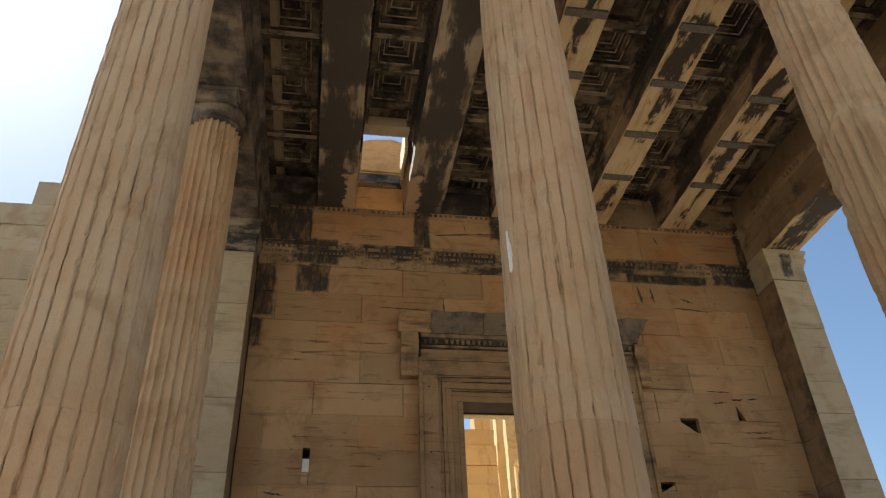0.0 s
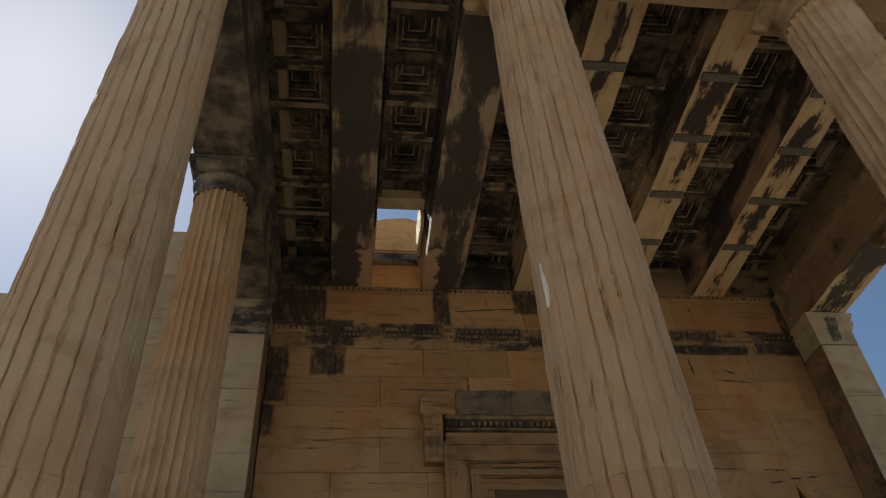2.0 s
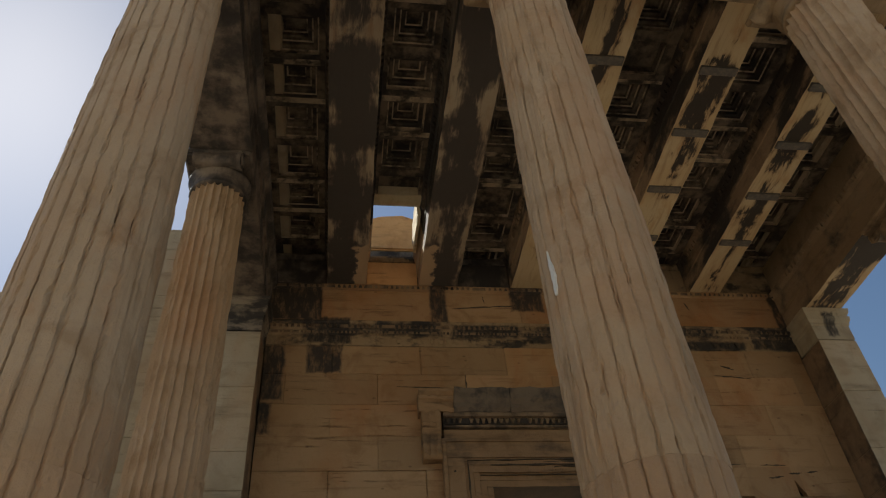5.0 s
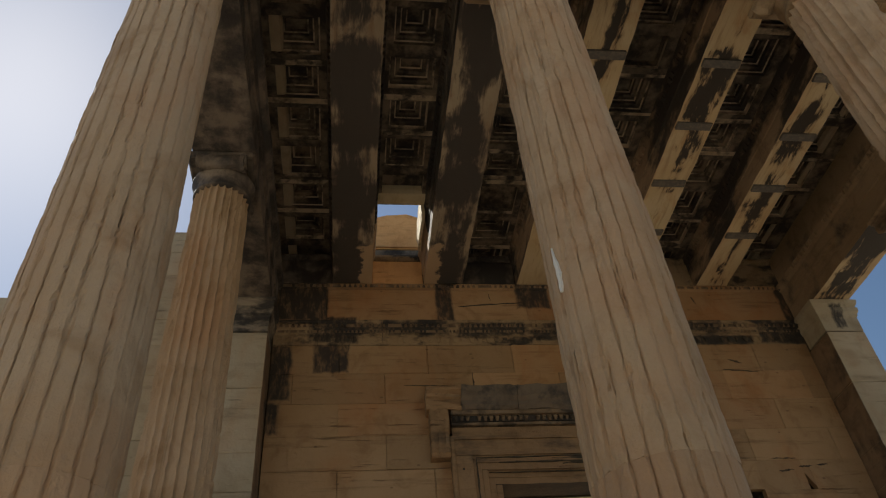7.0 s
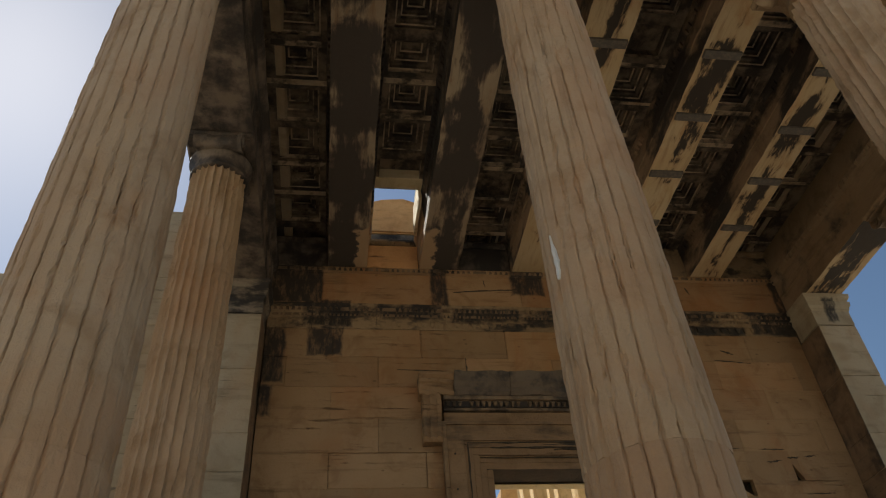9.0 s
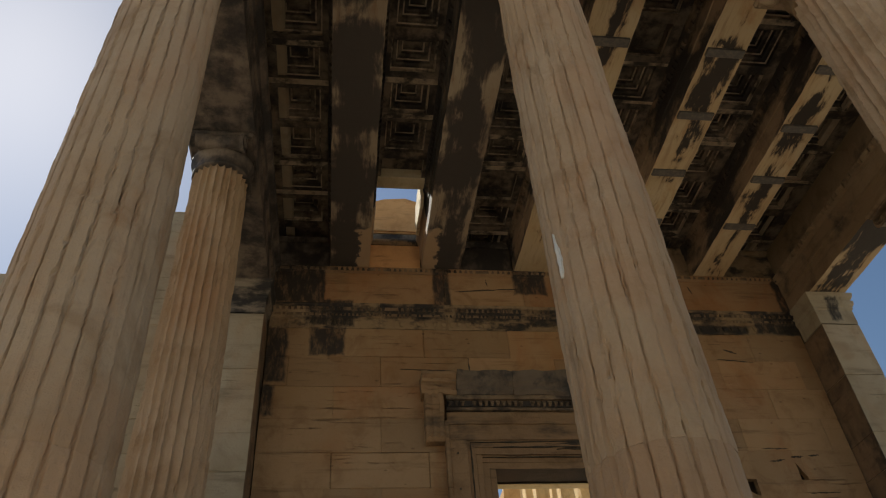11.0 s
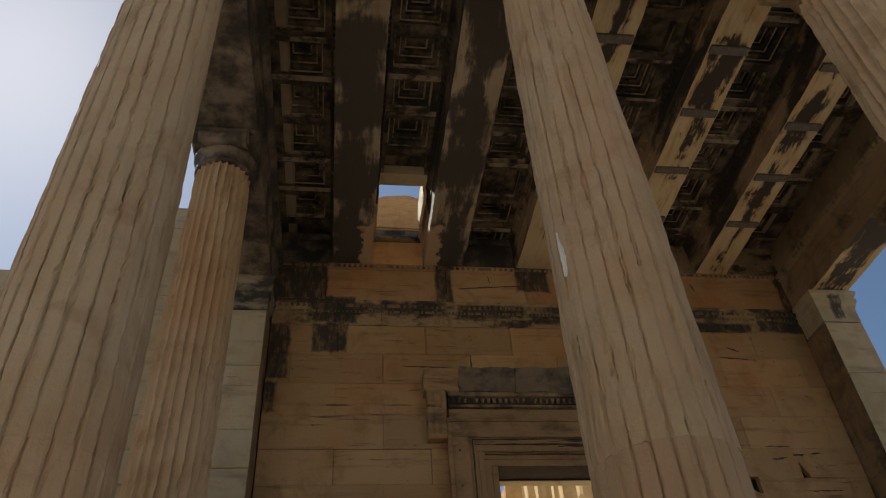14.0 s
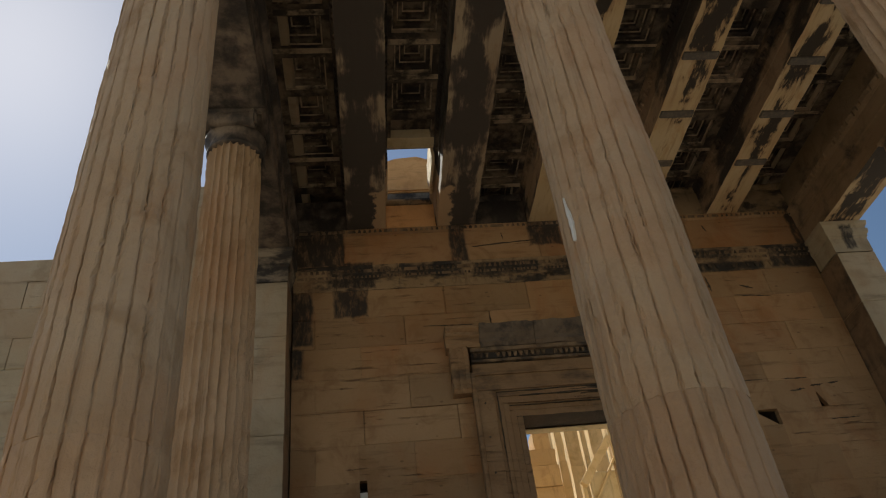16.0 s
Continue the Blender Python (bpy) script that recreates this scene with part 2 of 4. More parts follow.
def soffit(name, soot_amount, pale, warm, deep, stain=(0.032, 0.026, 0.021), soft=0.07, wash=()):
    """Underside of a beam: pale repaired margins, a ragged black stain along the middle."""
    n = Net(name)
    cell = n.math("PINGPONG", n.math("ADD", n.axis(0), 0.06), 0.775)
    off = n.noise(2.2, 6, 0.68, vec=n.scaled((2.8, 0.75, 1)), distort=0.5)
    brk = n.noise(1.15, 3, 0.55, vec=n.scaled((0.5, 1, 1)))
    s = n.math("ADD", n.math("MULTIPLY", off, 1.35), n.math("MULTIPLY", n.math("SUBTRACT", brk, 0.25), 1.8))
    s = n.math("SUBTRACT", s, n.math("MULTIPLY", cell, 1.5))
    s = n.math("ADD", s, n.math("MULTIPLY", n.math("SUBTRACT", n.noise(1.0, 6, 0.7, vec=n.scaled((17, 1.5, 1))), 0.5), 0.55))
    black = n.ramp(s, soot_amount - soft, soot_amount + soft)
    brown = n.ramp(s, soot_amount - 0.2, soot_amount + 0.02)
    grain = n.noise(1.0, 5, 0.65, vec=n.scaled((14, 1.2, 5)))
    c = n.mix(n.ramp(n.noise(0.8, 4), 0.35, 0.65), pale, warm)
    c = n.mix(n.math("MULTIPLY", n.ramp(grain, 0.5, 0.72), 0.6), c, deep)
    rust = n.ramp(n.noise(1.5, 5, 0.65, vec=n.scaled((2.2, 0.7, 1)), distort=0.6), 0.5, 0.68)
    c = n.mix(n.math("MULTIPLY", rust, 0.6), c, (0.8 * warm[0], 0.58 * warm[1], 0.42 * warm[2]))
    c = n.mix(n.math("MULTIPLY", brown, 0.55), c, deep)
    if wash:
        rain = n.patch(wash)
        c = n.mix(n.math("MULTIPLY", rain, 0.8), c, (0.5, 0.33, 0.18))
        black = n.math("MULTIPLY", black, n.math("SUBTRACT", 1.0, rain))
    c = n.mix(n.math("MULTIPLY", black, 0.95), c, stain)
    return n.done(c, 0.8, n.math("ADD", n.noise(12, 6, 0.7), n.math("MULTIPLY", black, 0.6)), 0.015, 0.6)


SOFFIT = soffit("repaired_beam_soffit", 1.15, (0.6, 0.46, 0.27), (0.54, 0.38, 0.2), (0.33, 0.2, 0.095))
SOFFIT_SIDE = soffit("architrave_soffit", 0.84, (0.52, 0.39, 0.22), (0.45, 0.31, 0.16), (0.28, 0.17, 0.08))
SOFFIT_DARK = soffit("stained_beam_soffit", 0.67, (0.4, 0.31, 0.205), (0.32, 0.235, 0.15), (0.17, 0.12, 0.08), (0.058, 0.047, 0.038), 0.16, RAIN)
n = Net("iron_plate")
IRON = n.done(n.mix(n.ramp(n.noise(20, 5), 0.4, 0.7), (0.115, 0.098, 0.08), (0.17, 0.138, 0.105)), 0.6, n.noise(60), 0.003)
# near-black stone that paints the shade under the lintel and behind its eggs
DOOR_SHADE = marble("door_shade_marble", (0.1, 0.075, 0.055), (0.08, 0.06, 0.044), (0.05, 0.038, 0.028), soot=0.6, edge=0.2)
# dark joints, and the shade of sockets, gashes and dowel holes put into colour
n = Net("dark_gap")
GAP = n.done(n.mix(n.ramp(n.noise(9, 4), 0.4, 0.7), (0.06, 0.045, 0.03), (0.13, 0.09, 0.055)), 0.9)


# ---- mesh helpers ----
def mesh_ob(name, bm, mat, parent=None, label="", smooth=False):
    me = bpy.data.meshes.new(name)
    bmesh.ops.recalc_face_normals(bm, faces=bm.faces)
    bm.to_mesh(me)
    bm.free()
    if smooth:
        for p in me.polygons:
            p.use_smooth = True
    me.materials.append(mat)
    ob = new(name, me)
    ob.parent = parent
    if label:
        ob["label"] = label
    return ob


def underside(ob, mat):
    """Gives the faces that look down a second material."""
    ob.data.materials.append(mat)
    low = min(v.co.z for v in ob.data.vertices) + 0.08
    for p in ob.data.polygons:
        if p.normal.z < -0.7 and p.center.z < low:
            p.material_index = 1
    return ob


def part(name, bm, mat, parent, label="", smooth=False):
    return mesh_ob(name, bm, mat, parent, label, smooth)


def empty(name, at=(0, 0, 0)):
    e = new(name)
    e.location = at
    return e


def add_box(bm, x0, x1, y0, y1, z0, z1, bevel=0.0):
    r = bmesh.ops.create_cube(bm, size=1.0)
    vs = r["verts"]
    for v in vs:
        v.co = Vector((x0 + (v.co.x + 0.5) * (x1 - x0), y0 + (v.co.y + 0.5) * (y1 - y0), z0 + (v.co.z + 0.5) * (z1 - z0)))
    if bevel > 0:
        es = list({e for v in vs for e in v.link_edges})
        bmesh.ops.bevel(bm, geom=es, offset=bevel, segments=1, affect="EDGES")


def box(x0, x1, y0, y1, z0, z1, bevel=0.012):
    bm = bmesh.new()
    add_box(bm, x0, x1, y0, y1, z0, z1, bevel)
    return bm


def sweep(bm, profile, a, b, up=Vector((0, 0, 1)), out=None, cuts=1, wear=0.0):
    """A moulding: the profile (out, up) drawn from a to b, closed into a solid."""
    a, b = Vector(a), Vector(b)
    out = Vector(out)
    rings = []
    for i in range(cuts + 1):
        p = a.lerp(b, i / cuts)
        ring = []
        for o, u in profile:
            q = p + out * o + up * u
            if wear:
                q += noise.noise_vector(q * 3.1) * wear + noise.noise_vector(q * 11) * wear * 0.4
            ring.append(bm.verts.new(q))
        rings.append(ring)
    k = len(profile)
    for r0, r1 in zip(rings, rings[1:]):
        for j in range(k):
            bm.faces.new((r0[j], r0[(j + 1) % k], r1[(j + 1) % k], r1[j]))
    bm.faces.new(rings[0])
    bm.faces.new(rings[-1][::-1])


def lathe(bm, prof, seg=48, at=(0, 0)):
    rings = []
    for r, z in prof:
        rings.append([bm.verts.new((at[0] + r * math.cos(2 * math.pi * i / seg), at[1] + r * math.sin(2 * math.pi * i / seg), z)) for i in range(seg)])
    for r0, r1 in zip(rings, rings[1:]):
        for i in range(seg):
            j = (i + 1) % seg
            bm.faces.new((r0[i], r0[j], r1[j], r1[i]))
    bm.faces.new(rings[0])
    bm.faces.new(rings[-1])


def eggs(bm, a, b, out, size, depth, seed=0, missing=0.12):
    """A row of carved eggs along a line, some of them broken off."""
    a, b, out = Vector(a), Vector(b), Vector(out)
    rng = random.Random(seed)
    length = (b - a).length
    count = max(1, int(length / size))
    d = (b - a).normalized()
    for i in range(count):
        if rng.random() < missing:
            continue
        c = a + d * (i + 0.5) * length / count
        w, h = size * 0.36, size * 0.5 * rng.uniform(0.8, 1.1)
        top = [c + d * (w * s) + Vector((0, 0, h)) for s in (-1, 1)]
        mid = [c + d * (w * s) + out * depth for s in (-0.8, 0.8)]
        low = [c + d * (w * s) - Vector((0, 0, h)) + out * depth * 0.35 for s in (-0.5, 0.5)]
        vs = [bm.verts.new(p) for p in (top[0], top[1], mid[1], low[1], low[0], mid[0])]
        back = [bm.verts.new(p) for p in (top[0] - out * 0.01, top[1] - out * 0.01, low[1] - out * 0.03, low[0] - out * 0.03)]
        bm.faces.new((vs[0], vs[1], vs[2], vs[5]))
        bm.faces.new((vs[5], vs[2], vs[3], vs[4]))
        bm.faces.new((vs[1], back[1], back[2], vs[3], vs[2]))
        bm.faces.new((vs[0], vs[5], vs[4], back[3], back[0]))
        bm.faces.new((vs[4], vs[3], back[2], back[3]))


# ---- plan ----
WALL_Y = 6.0          # north face of the door wall
AX = 4.65             # axes of the corner columns and antas
COL_TOP = 7.635       # underside of the architrave
ARCH_TOP = 8.36       # underside of the ceiling beams
COFFER_Z = 9.0        # underside of the coffer slabs
GROUND_Z = -1.05

# ground, one sheet to the horizon
bm = bmesh.new()
N = 60
grid = []
for i in range(N + 1):
    row = []
    for j in range(N + 1):
        u, v = i / N * 2 - 1, j / N * 2 - 1
        x, y = 600 * u * abs(u) ** 2, 600 * v * abs(v) ** 2
        h = 0.0 if max(abs(x), abs(y)) < 12 else 0.5 * noise.noise(Vector((x, y, 0)) * 0.03)
        row.append(bm.verts.new((x, y, GROUND_Z + h + 0.05 * noise.noise(Vector((x, y, 3)) * 0.7))))
    grid.append(row)
for i in range(N):
    for j in range(N):
        bm.faces.new((grid[i][j], grid[i + 1][j], grid[i + 1][j + 1], grid[i][j + 1]))
tagged(mesh_ob("ground", bm, EARTH, smooth=True), "bare pale limestone rock and trodden earth", "ground", kind="structure")

# crepidoma: three steps and the porch floor
for i in range(3):
    o = 0.62 + 0.32 * (2 - i)
    tagged(mesh_ob("porch_step", box(-AX - o, AX + o, -o, WALL_Y + 0.3, GROUND_Z - 0.2 if i == 0 else -0.27 * (3 - i) - 0.0, -0.27 * (2 - i), 0.015), ANTA),
           "worn pale marble step under the porch columns", "step", "porch steps", "structure")

# ---- columns ----
SHAFT_BOT, SHAFT_TOP = 0.36, 7.19


def shaft_radius(z):
    u = (z - SHAFT_BOT) / (SHAFT_TOP - SHAFT_BOT)
    return 0.409 - 0.063 * u ** 1.25


def drum(z0, z1, seed, part_seed, smooth_at=(), crisp=False):
    """A fluted drum: 24 flutes between narrow arrises, chipped, ragged and in places worn smooth."""
    bm = bmesh.new()
    rows = max(5, int((z1 - z0) / 0.035))
    steps = (0.0, 0.05, 0.11, 0.19, 0.36, 0.62, 0.82, 0.93)
    depth = (0.5, 0.4, 0.22, 0.15, 0.16, 0.12, 0.04, 0.12)
    frail = (0.2, 0.4, 1.0, 0.7, 0.25, 0.2, 0.5, 1.3)
    if crisp:
        depth = (0.0, 0.3, 0.6, 0.85, 1.0, 0.8, 0.5, 0.22)
        frail = (1.3, 0.9, 0.5, 0.3, 0.2, 0.3, 0.6, 1.0)
    rings = []
    for k in range(rows + 1):
        z = z0 + (z1 - z0) * k / rows
        r = shaft_radius(z)
        ring = []
        end = 0.003 if k in (0, rows) else 0.0
        for f in range(24):
            lane = Vector((f * 7.3, seed * 11.7, z * 1.7))
            sway = 0.06 * noise.noise(lane) + 0.06 * noise.noise(lane * 3.7) + 0.06 * noise.noise(lane * 9.0) + 0.05 * noise.noise(lane * 19.0)
            lost = max(0.0, noise.noise(lane * 0.8 + Vector((0, 3 + part_seed, 0))) + 0.05) * 1.3 + max(0.0, noise.noise(lane * 3.1 + Vector((0, 9, 0))) - 0.1) * 0.9
            for s, d, fr in zip(steps, depth, frail):
                a = 2 * math.pi * (f + s + sway) / 24
                p = Vector((math.cos(a) * 3, math.sin(a) * 3, z * 1.1 + seed * 17))
                chip = noise.noise(p * 1.3) * 0.5 + noise.noise(p * 4.0) * 0.45 + noise.noise(p * 9.0) * 0.25
                chip += noise.noise(p * 17.0) * 0.2
                wear = max(0.0, chip - 0.05) * 0.07 * fr
                fill = min(0.25, lost) if crisp else min(0.8, lost)
                for zs, h in smooth_at:
                    fill = max(fill, min(1.0, max(0.0, 1.25 - abs(z - zs + 0.25 * noise.noise(p * 0.9)) / h)) * 0.95)
                rr = r - 0.052 * d * (1 - fill) - wear * (1 - 0.6 * fill) - end - 0.014 * fill + 0.004 * noise.noise(p * 0.7)
                ring.append(bm.verts.new((rr * math.cos(a), rr * math.sin(a), z)))
        rings.append(ring)
    m = len(rings[0])
    for r0, r1 in zip(rings, rings[1:]):
        for i in range(m):
            j = (i + 1) % m
            bm.faces.new((r0[i], r0[j], r1[j], r1[i]))
    bm.faces.new(rings[0])
    bm.faces.new(rings[-1])
    return bm


def volute(bm, cx, y0, y1, cz, r, side):
    """A broken scroll: a ribbed bolster pinched in the middle, with a raised spiral on its face."""
    seg = 24
    rings = []
    for k in range(17):
        u = k / 16
        y = y0 + (y1 - y0) * u
        q = r * (0.8 + 0.2 * (2 * u - 1) ** 2 + 0.035 * math.cos(u * 8 * math.pi))
        ring = []
        for i in range(seg):
            a = 2 * math.pi * i / seg
            p = Vector((cx + q * math.cos(a), y, cz + q * math.sin(a)))
            ring.append(bm.verts.new(p + noise.noise_vector(p * 6 + Vector((cx * 9, y0, 0))) * 0.03))
        rings.append(ring)
    for a, b in zip(rings, rings[1:]):
        for i in range(seg):
            j = (i + 1) % seg
            bm.faces.new((a[i], a[j], b[j], b[i]))
    bm.faces.new(rings[0])
    bm.faces.new(rings[-1])
    for y, o in ((y0, -0.03), (y1, 0.03)):
        last = None
        for i in range(49):
            th = i / 48 * 2.2 * 2 * math.pi
            q = r * (1 - i / 48 * 0.82)
            w = 0.024 * (1 - i / 90)
            a = math.pi / 2 - side * th
            c, s = math.cos(a), math.sin(a)
            cur = [bm.verts.new((cx + (q - k * w) * c, y + h, cz + (q - k * w) * s)) for k, h in ((0, 0.0), (0, o), (1, o), (1, 0.0))]
            if last:
                for k in range(3):
                    bm.faces.new((last[k], last[k + 1], cur[k + 1], cur[k]))
            last = cur


def ionic_column(seed, cuts, smooth_at, cap_mat, low_mat, crisp):
    col = empty("ionic_column")
    base = bmesh.new()
    lathe(base, [(0.56, 0.0), (0.575, 0.05), (0.56, 0.11), (0.49, 0.13), (0.455, 0.18), (0.47, 0.225), (0.5, 0.235), (0.515, 0.28), (0.49, 0.325), (0.43, 0.34), (0.42, 0.365)], 64)
    part("base", base, SHAFT, col, "moulded round base", True)
    zs = [SHAFT_BOT, *cuts, SHAFT_TOP]
    for i, (a, b) in enumerate(zip(zs, zs[1:])):
        part("drum", drum(a, b - 0.0015, seed, i * 5.3, smooth_at, crisp), low_mat if i == 0 else SHAFT, col)
    neck = bmesh.new()
    lathe(neck, [(0.34, SHAFT_TOP), (0.362, SHAFT_TOP + 0.012), (0.362, SHAFT_TOP + 0.04), (0.345, SHAFT_TOP + 0.05), (0.35, 7.34), (0.4, 7.41), (0.4, 7.44), (0.36, 7.46)], 48)
    part("necking", neck, cap_mat, col, "carved necking band", True)
    cap = bmesh.new()
    add_box(cap, -0.38, 0.38, -0.3, 0.28, 7.42, 7.54, 0.02)
    add_box(cap, -0.49, 0.49, -0.43, 0.43, 7.56, COL_TOP - 0.004, 0.025)
    add_box(cap, -0.45, 0.45, -0.39, 0.39, 7.53, 7.565, 0.0)
    part("capital", cap, cap_mat, col)
    for sd in (-1, 1):
        v = bmesh.new()
        volute(v, sd * 0.41, -0.3, 0.27, 7.5, 0.11, sd)
        part("volute", v, cap_mat, col, "worn spiral scroll")
    return col


for i, (x, y, cuts, worn) in enumerate(((-AX, 0, (2.17, 6.75), ()), (-1.55, 0, (2.17, 6.75), ()), (1.55, 0, (2.3, 5.15), ((5.05, 0.12),)), (AX, 0, (2.17, 4.7), ()),
                                        (-4.71, 3.0, (2.3, 4.7), ()), (AX, 3.1, (2.3, 4.6), ()))):
    c = ionic_column(i * 3.1 + 1, cuts, worn, SOOTED if i == 4 else BROWN, SHAFT_RED if i == 1 else SHAFT, i in (2, 4))
    if i == 4:
        c.scale = (0.93, 0.93, 1.0)
    if i >= 4:
        c.rotation_euler = (0, 0, radians(90))
    c.location = (x, y, 0)
    text = "tall fluted Ionic column of weathered tan marble, arrises chipped"
    if i == 1:
        # a pale splinter of new marble let into a worn arris
        bm = bmesh.new()
        rings = []
        for k in range(9):
            u = k / 8
            z = 3.33 + 0.36 * u
            w = 0.022 * math.sin(math.pi * min(1, 0.15 + u * 0.9)) * (1.2 if k % 2 else 0.8)
            a0 = math.atan2(-0.12, -0.33) + 0.02 * math.sin(5 * u)
            rr = shaft_radius(z)
            rings.append([bm.verts.new((q * math.cos(a0 + d / rr), q * math.sin(a0 + d / rr), z)) for q, d in ((rr - 0.03, -w), (rr + 0.006, -w * 0.7), (rr + 0.006, w * 0.7), (rr - 0.03, w))])
        for p, q in zip(rings, rings[1:]):
            for j in range(4):
                bm.faces.new((p[j], p[(j + 1) % 4], q[(j + 1) % 4], q[j]))
        bm.faces.new(rings[0])
        bm.faces.new(rings[-1])
        part("repair_patch", bm, FRESH, c, "pale new marble splinter")
        text = "tall fluted Ionic column of tan marble with a pale repair patch"
    elif i == 4:
        text = "fluted Ionic column of tan marble with a soot-blackened capital"
    elif i == 2:
        text = "tall Ionic column of tan marble, its flutes worn smooth midway"
    tagged(c, text, "column", "porch columns")

# ---- architraves: stepped beams round the porch ----
def architrave(a, b, out, half, more=0.0):
    """Three stepped faces outside, two inside, a moulding along the inner top."""
    bm = bmesh.new()
    h = ARCH_TOP - COL_TOP
    prof = [(half - 0.04, 0), (half - 0.04, h * 0.28), (half - 0.015, h * 0.29), (half - 0.015, h * 0.58), (half + 0.01, h * 0.59), (half + 0.01, h * 0.84),
            (half + 0.07, h * 0.9), (half + 0.09, h), (-half - 0.1, h), (-half - 0.08, h * 0.91), (-half - 0.02, h * 0.85), (-half - 0.02, h * 0.5), (-half + 0.01, h * 0.49), (-half + 0.01, 0)]
    prof = [(o + more if o > 0 else o, u) for o, u in prof]
    sweep(bm, prof, a, b, out=out, cuts=24, wear=0.012)
    return bm


HALF = 0.34
e = empty("architrave")
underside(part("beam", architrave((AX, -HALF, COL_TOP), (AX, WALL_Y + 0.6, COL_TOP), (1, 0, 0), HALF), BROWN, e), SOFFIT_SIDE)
bm = bmesh.new()
eggs(bm, (AX - HALF - 0.1, HALF, ARCH_TOP - 0.05), (AX - HALF - 0.1, WALL_Y - 0.6, ARCH_TOP - 0.05), (-1, 0, 0), 0.1, 0.025, 4, 0.25)
part("egg_moulding", bm, BROWN, e)
tagged(e, "stepped marble architrave with a sooted underside spanning column to anta", "architrave")
e = empty("architrave")
part("beam", architrave((-AX, WALL_Y + 0.6, COL_TOP), (-AX, -HALF, COL_TOP), (-1, 0, 0), HALF, 0.1), SOOTED, e)
tagged(e, "soot-blackened stepped marble architrave spanning column to anta", "architrave")
e = empty("architrave")
part("beam", architrave((-AX + HALF + 0.12, 0, COL_TOP), (AX - HALF - 0.12, 0, COL_TOP), (0, -1, 0), HALF - 0.15), BROWN, e)
tagged(e, "long stepped marble architrave over the front columns", "architrave")

# frieze and cornice outside, above the architrave
for x0, x1, y0, y1 in ((-AX - 0.33, AX + 0.33, -0.33, 0.22), (-AX - 0.33, -AX + 0.3, 0.222, WALL_Y + 0.6), (AX - 0.3, AX + 0.33, 0.222, WALL_Y + 0.6)):
    tagged(mesh_ob("frieze", box(x0, x1, y0, y1, ARCH_TOP + 0.004, 9.04, 0.01), SOOTED if x1 < 0 else BROWN), "plain marble frieze course above the architrave", "frieze", kind="structure")
    tagged(mesh_ob("cornice", box(x0 - 0.3, x1 + 0.3, y0 - 0.3, y1, 9.044, 9.3, 0.03), ANTA), "projecting marble cornice over the frieze", "cornice", kind="structure")

# ---- ceiling ----
BEAMS = ((-3.12, 0.31), (-1.63, 0.32), (-0.1, 0.3), (1.45, 0.27), (3.03, 0.275))          # axis and half width
for i, (x, BW) in enumerate(BEAMS):
    e = empty("ceiling_beam")
    bm = bmesh.new()
    h = COFFER_Z - ARCH_TOP
    prof = [(-BW, 0.0), (BW, 0.0), (BW, h * 0.42), (BW + 0.015, h * 0.43), (BW + 0.015, h * 0.8), (BW + 0.06, h * 0.9), (BW + 0.07, h), (-BW - 0.07, h), (-BW - 0.06, h * 0.9), (-BW - 0.015, h * 0.8), (-BW - 0.015, h * 0.43), (-BW, h * 0.42)]
    sweep(bm, prof, (x, 0.24, ARCH_TOP + 0.006), (x, WALL_Y + 0.02, ARCH_TOP + 0.006), out=(1, 0, 0), cuts=48, wear=0.014)
    m = BEAM if i >= 2 else BEAM_DARK
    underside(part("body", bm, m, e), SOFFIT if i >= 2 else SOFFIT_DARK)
    for s in (-1, 1):
        bm = bmesh.new()
        xx = x + s * (BW + 0.03)
        eggs(bm, (xx, 0.4, COFFER_Z - 0.1), (xx, 4.7 if (i, s) == (1, -1) else WALL_Y - 0.1, COFFER_Z - 0.1), (s, 0, 0), 0.1, 0.03, i * 2 + s, 0.2)
        part("egg_moulding", bm, m, e)
    for y in ((), (), (1.45, 2.5, 3.55), (1.5, 2.5, 3.56, 4.6), (1.65, 2.63, 3.62, 4.65))[i]:
        bm = bmesh.new()
        add_box(bm, x - BW + 0.02, x + BW - 0.025, y - 0.06, y + 0.06, ARCH_TOP - 0.03, ARCH_TOP + 0.02, 0.004)
        part("clamp", bm, IRON, e, "dark iron clamp plate")
    tagged(e, "long marble ceiling beam, pale stone with black soot patches and iron clamps" if i >= 2 else "long marble ceiling beam stained dark by soot", "beam", "ceiling beams")

# coffered slabs between the beams, one ceiling; a gap is left open near the wall
HOLE = (-2.76, -1.98, 4.74, WALL_Y + 0.1)
EDGES = [-AX + 0.3] + [v for b, w in BEAMS for v in (b - w, b + w)] + [AX - 0.3]
PITCH, FIRST = 0.703, 0.04
bm = bmesh.new()


def quad(*p, lip=0):
    bm.faces.new([bm.verts.new(q) for q in p]).material_index = lip


def frame_ring(cx, cy, a0, b0, z0, a1, b1, z1, lip=0):
    o = [(cx - a0, cy - b0, z0), (cx + a0, cy - b0, z0), (cx + a0, cy + b0, z0), (cx - a0, cy + b0, z0)]
    q = [(cx - a1, cy - b1, z1), (cx + a1, cy - b1, z1), (cx + a1, cy + b1, z1), (cx - a1, cy + b1, z1)]
    for k in range(4):
        quad(o[k], o[(k + 1) % 4], q[(k + 1) % 4], q[k], lip=lip)


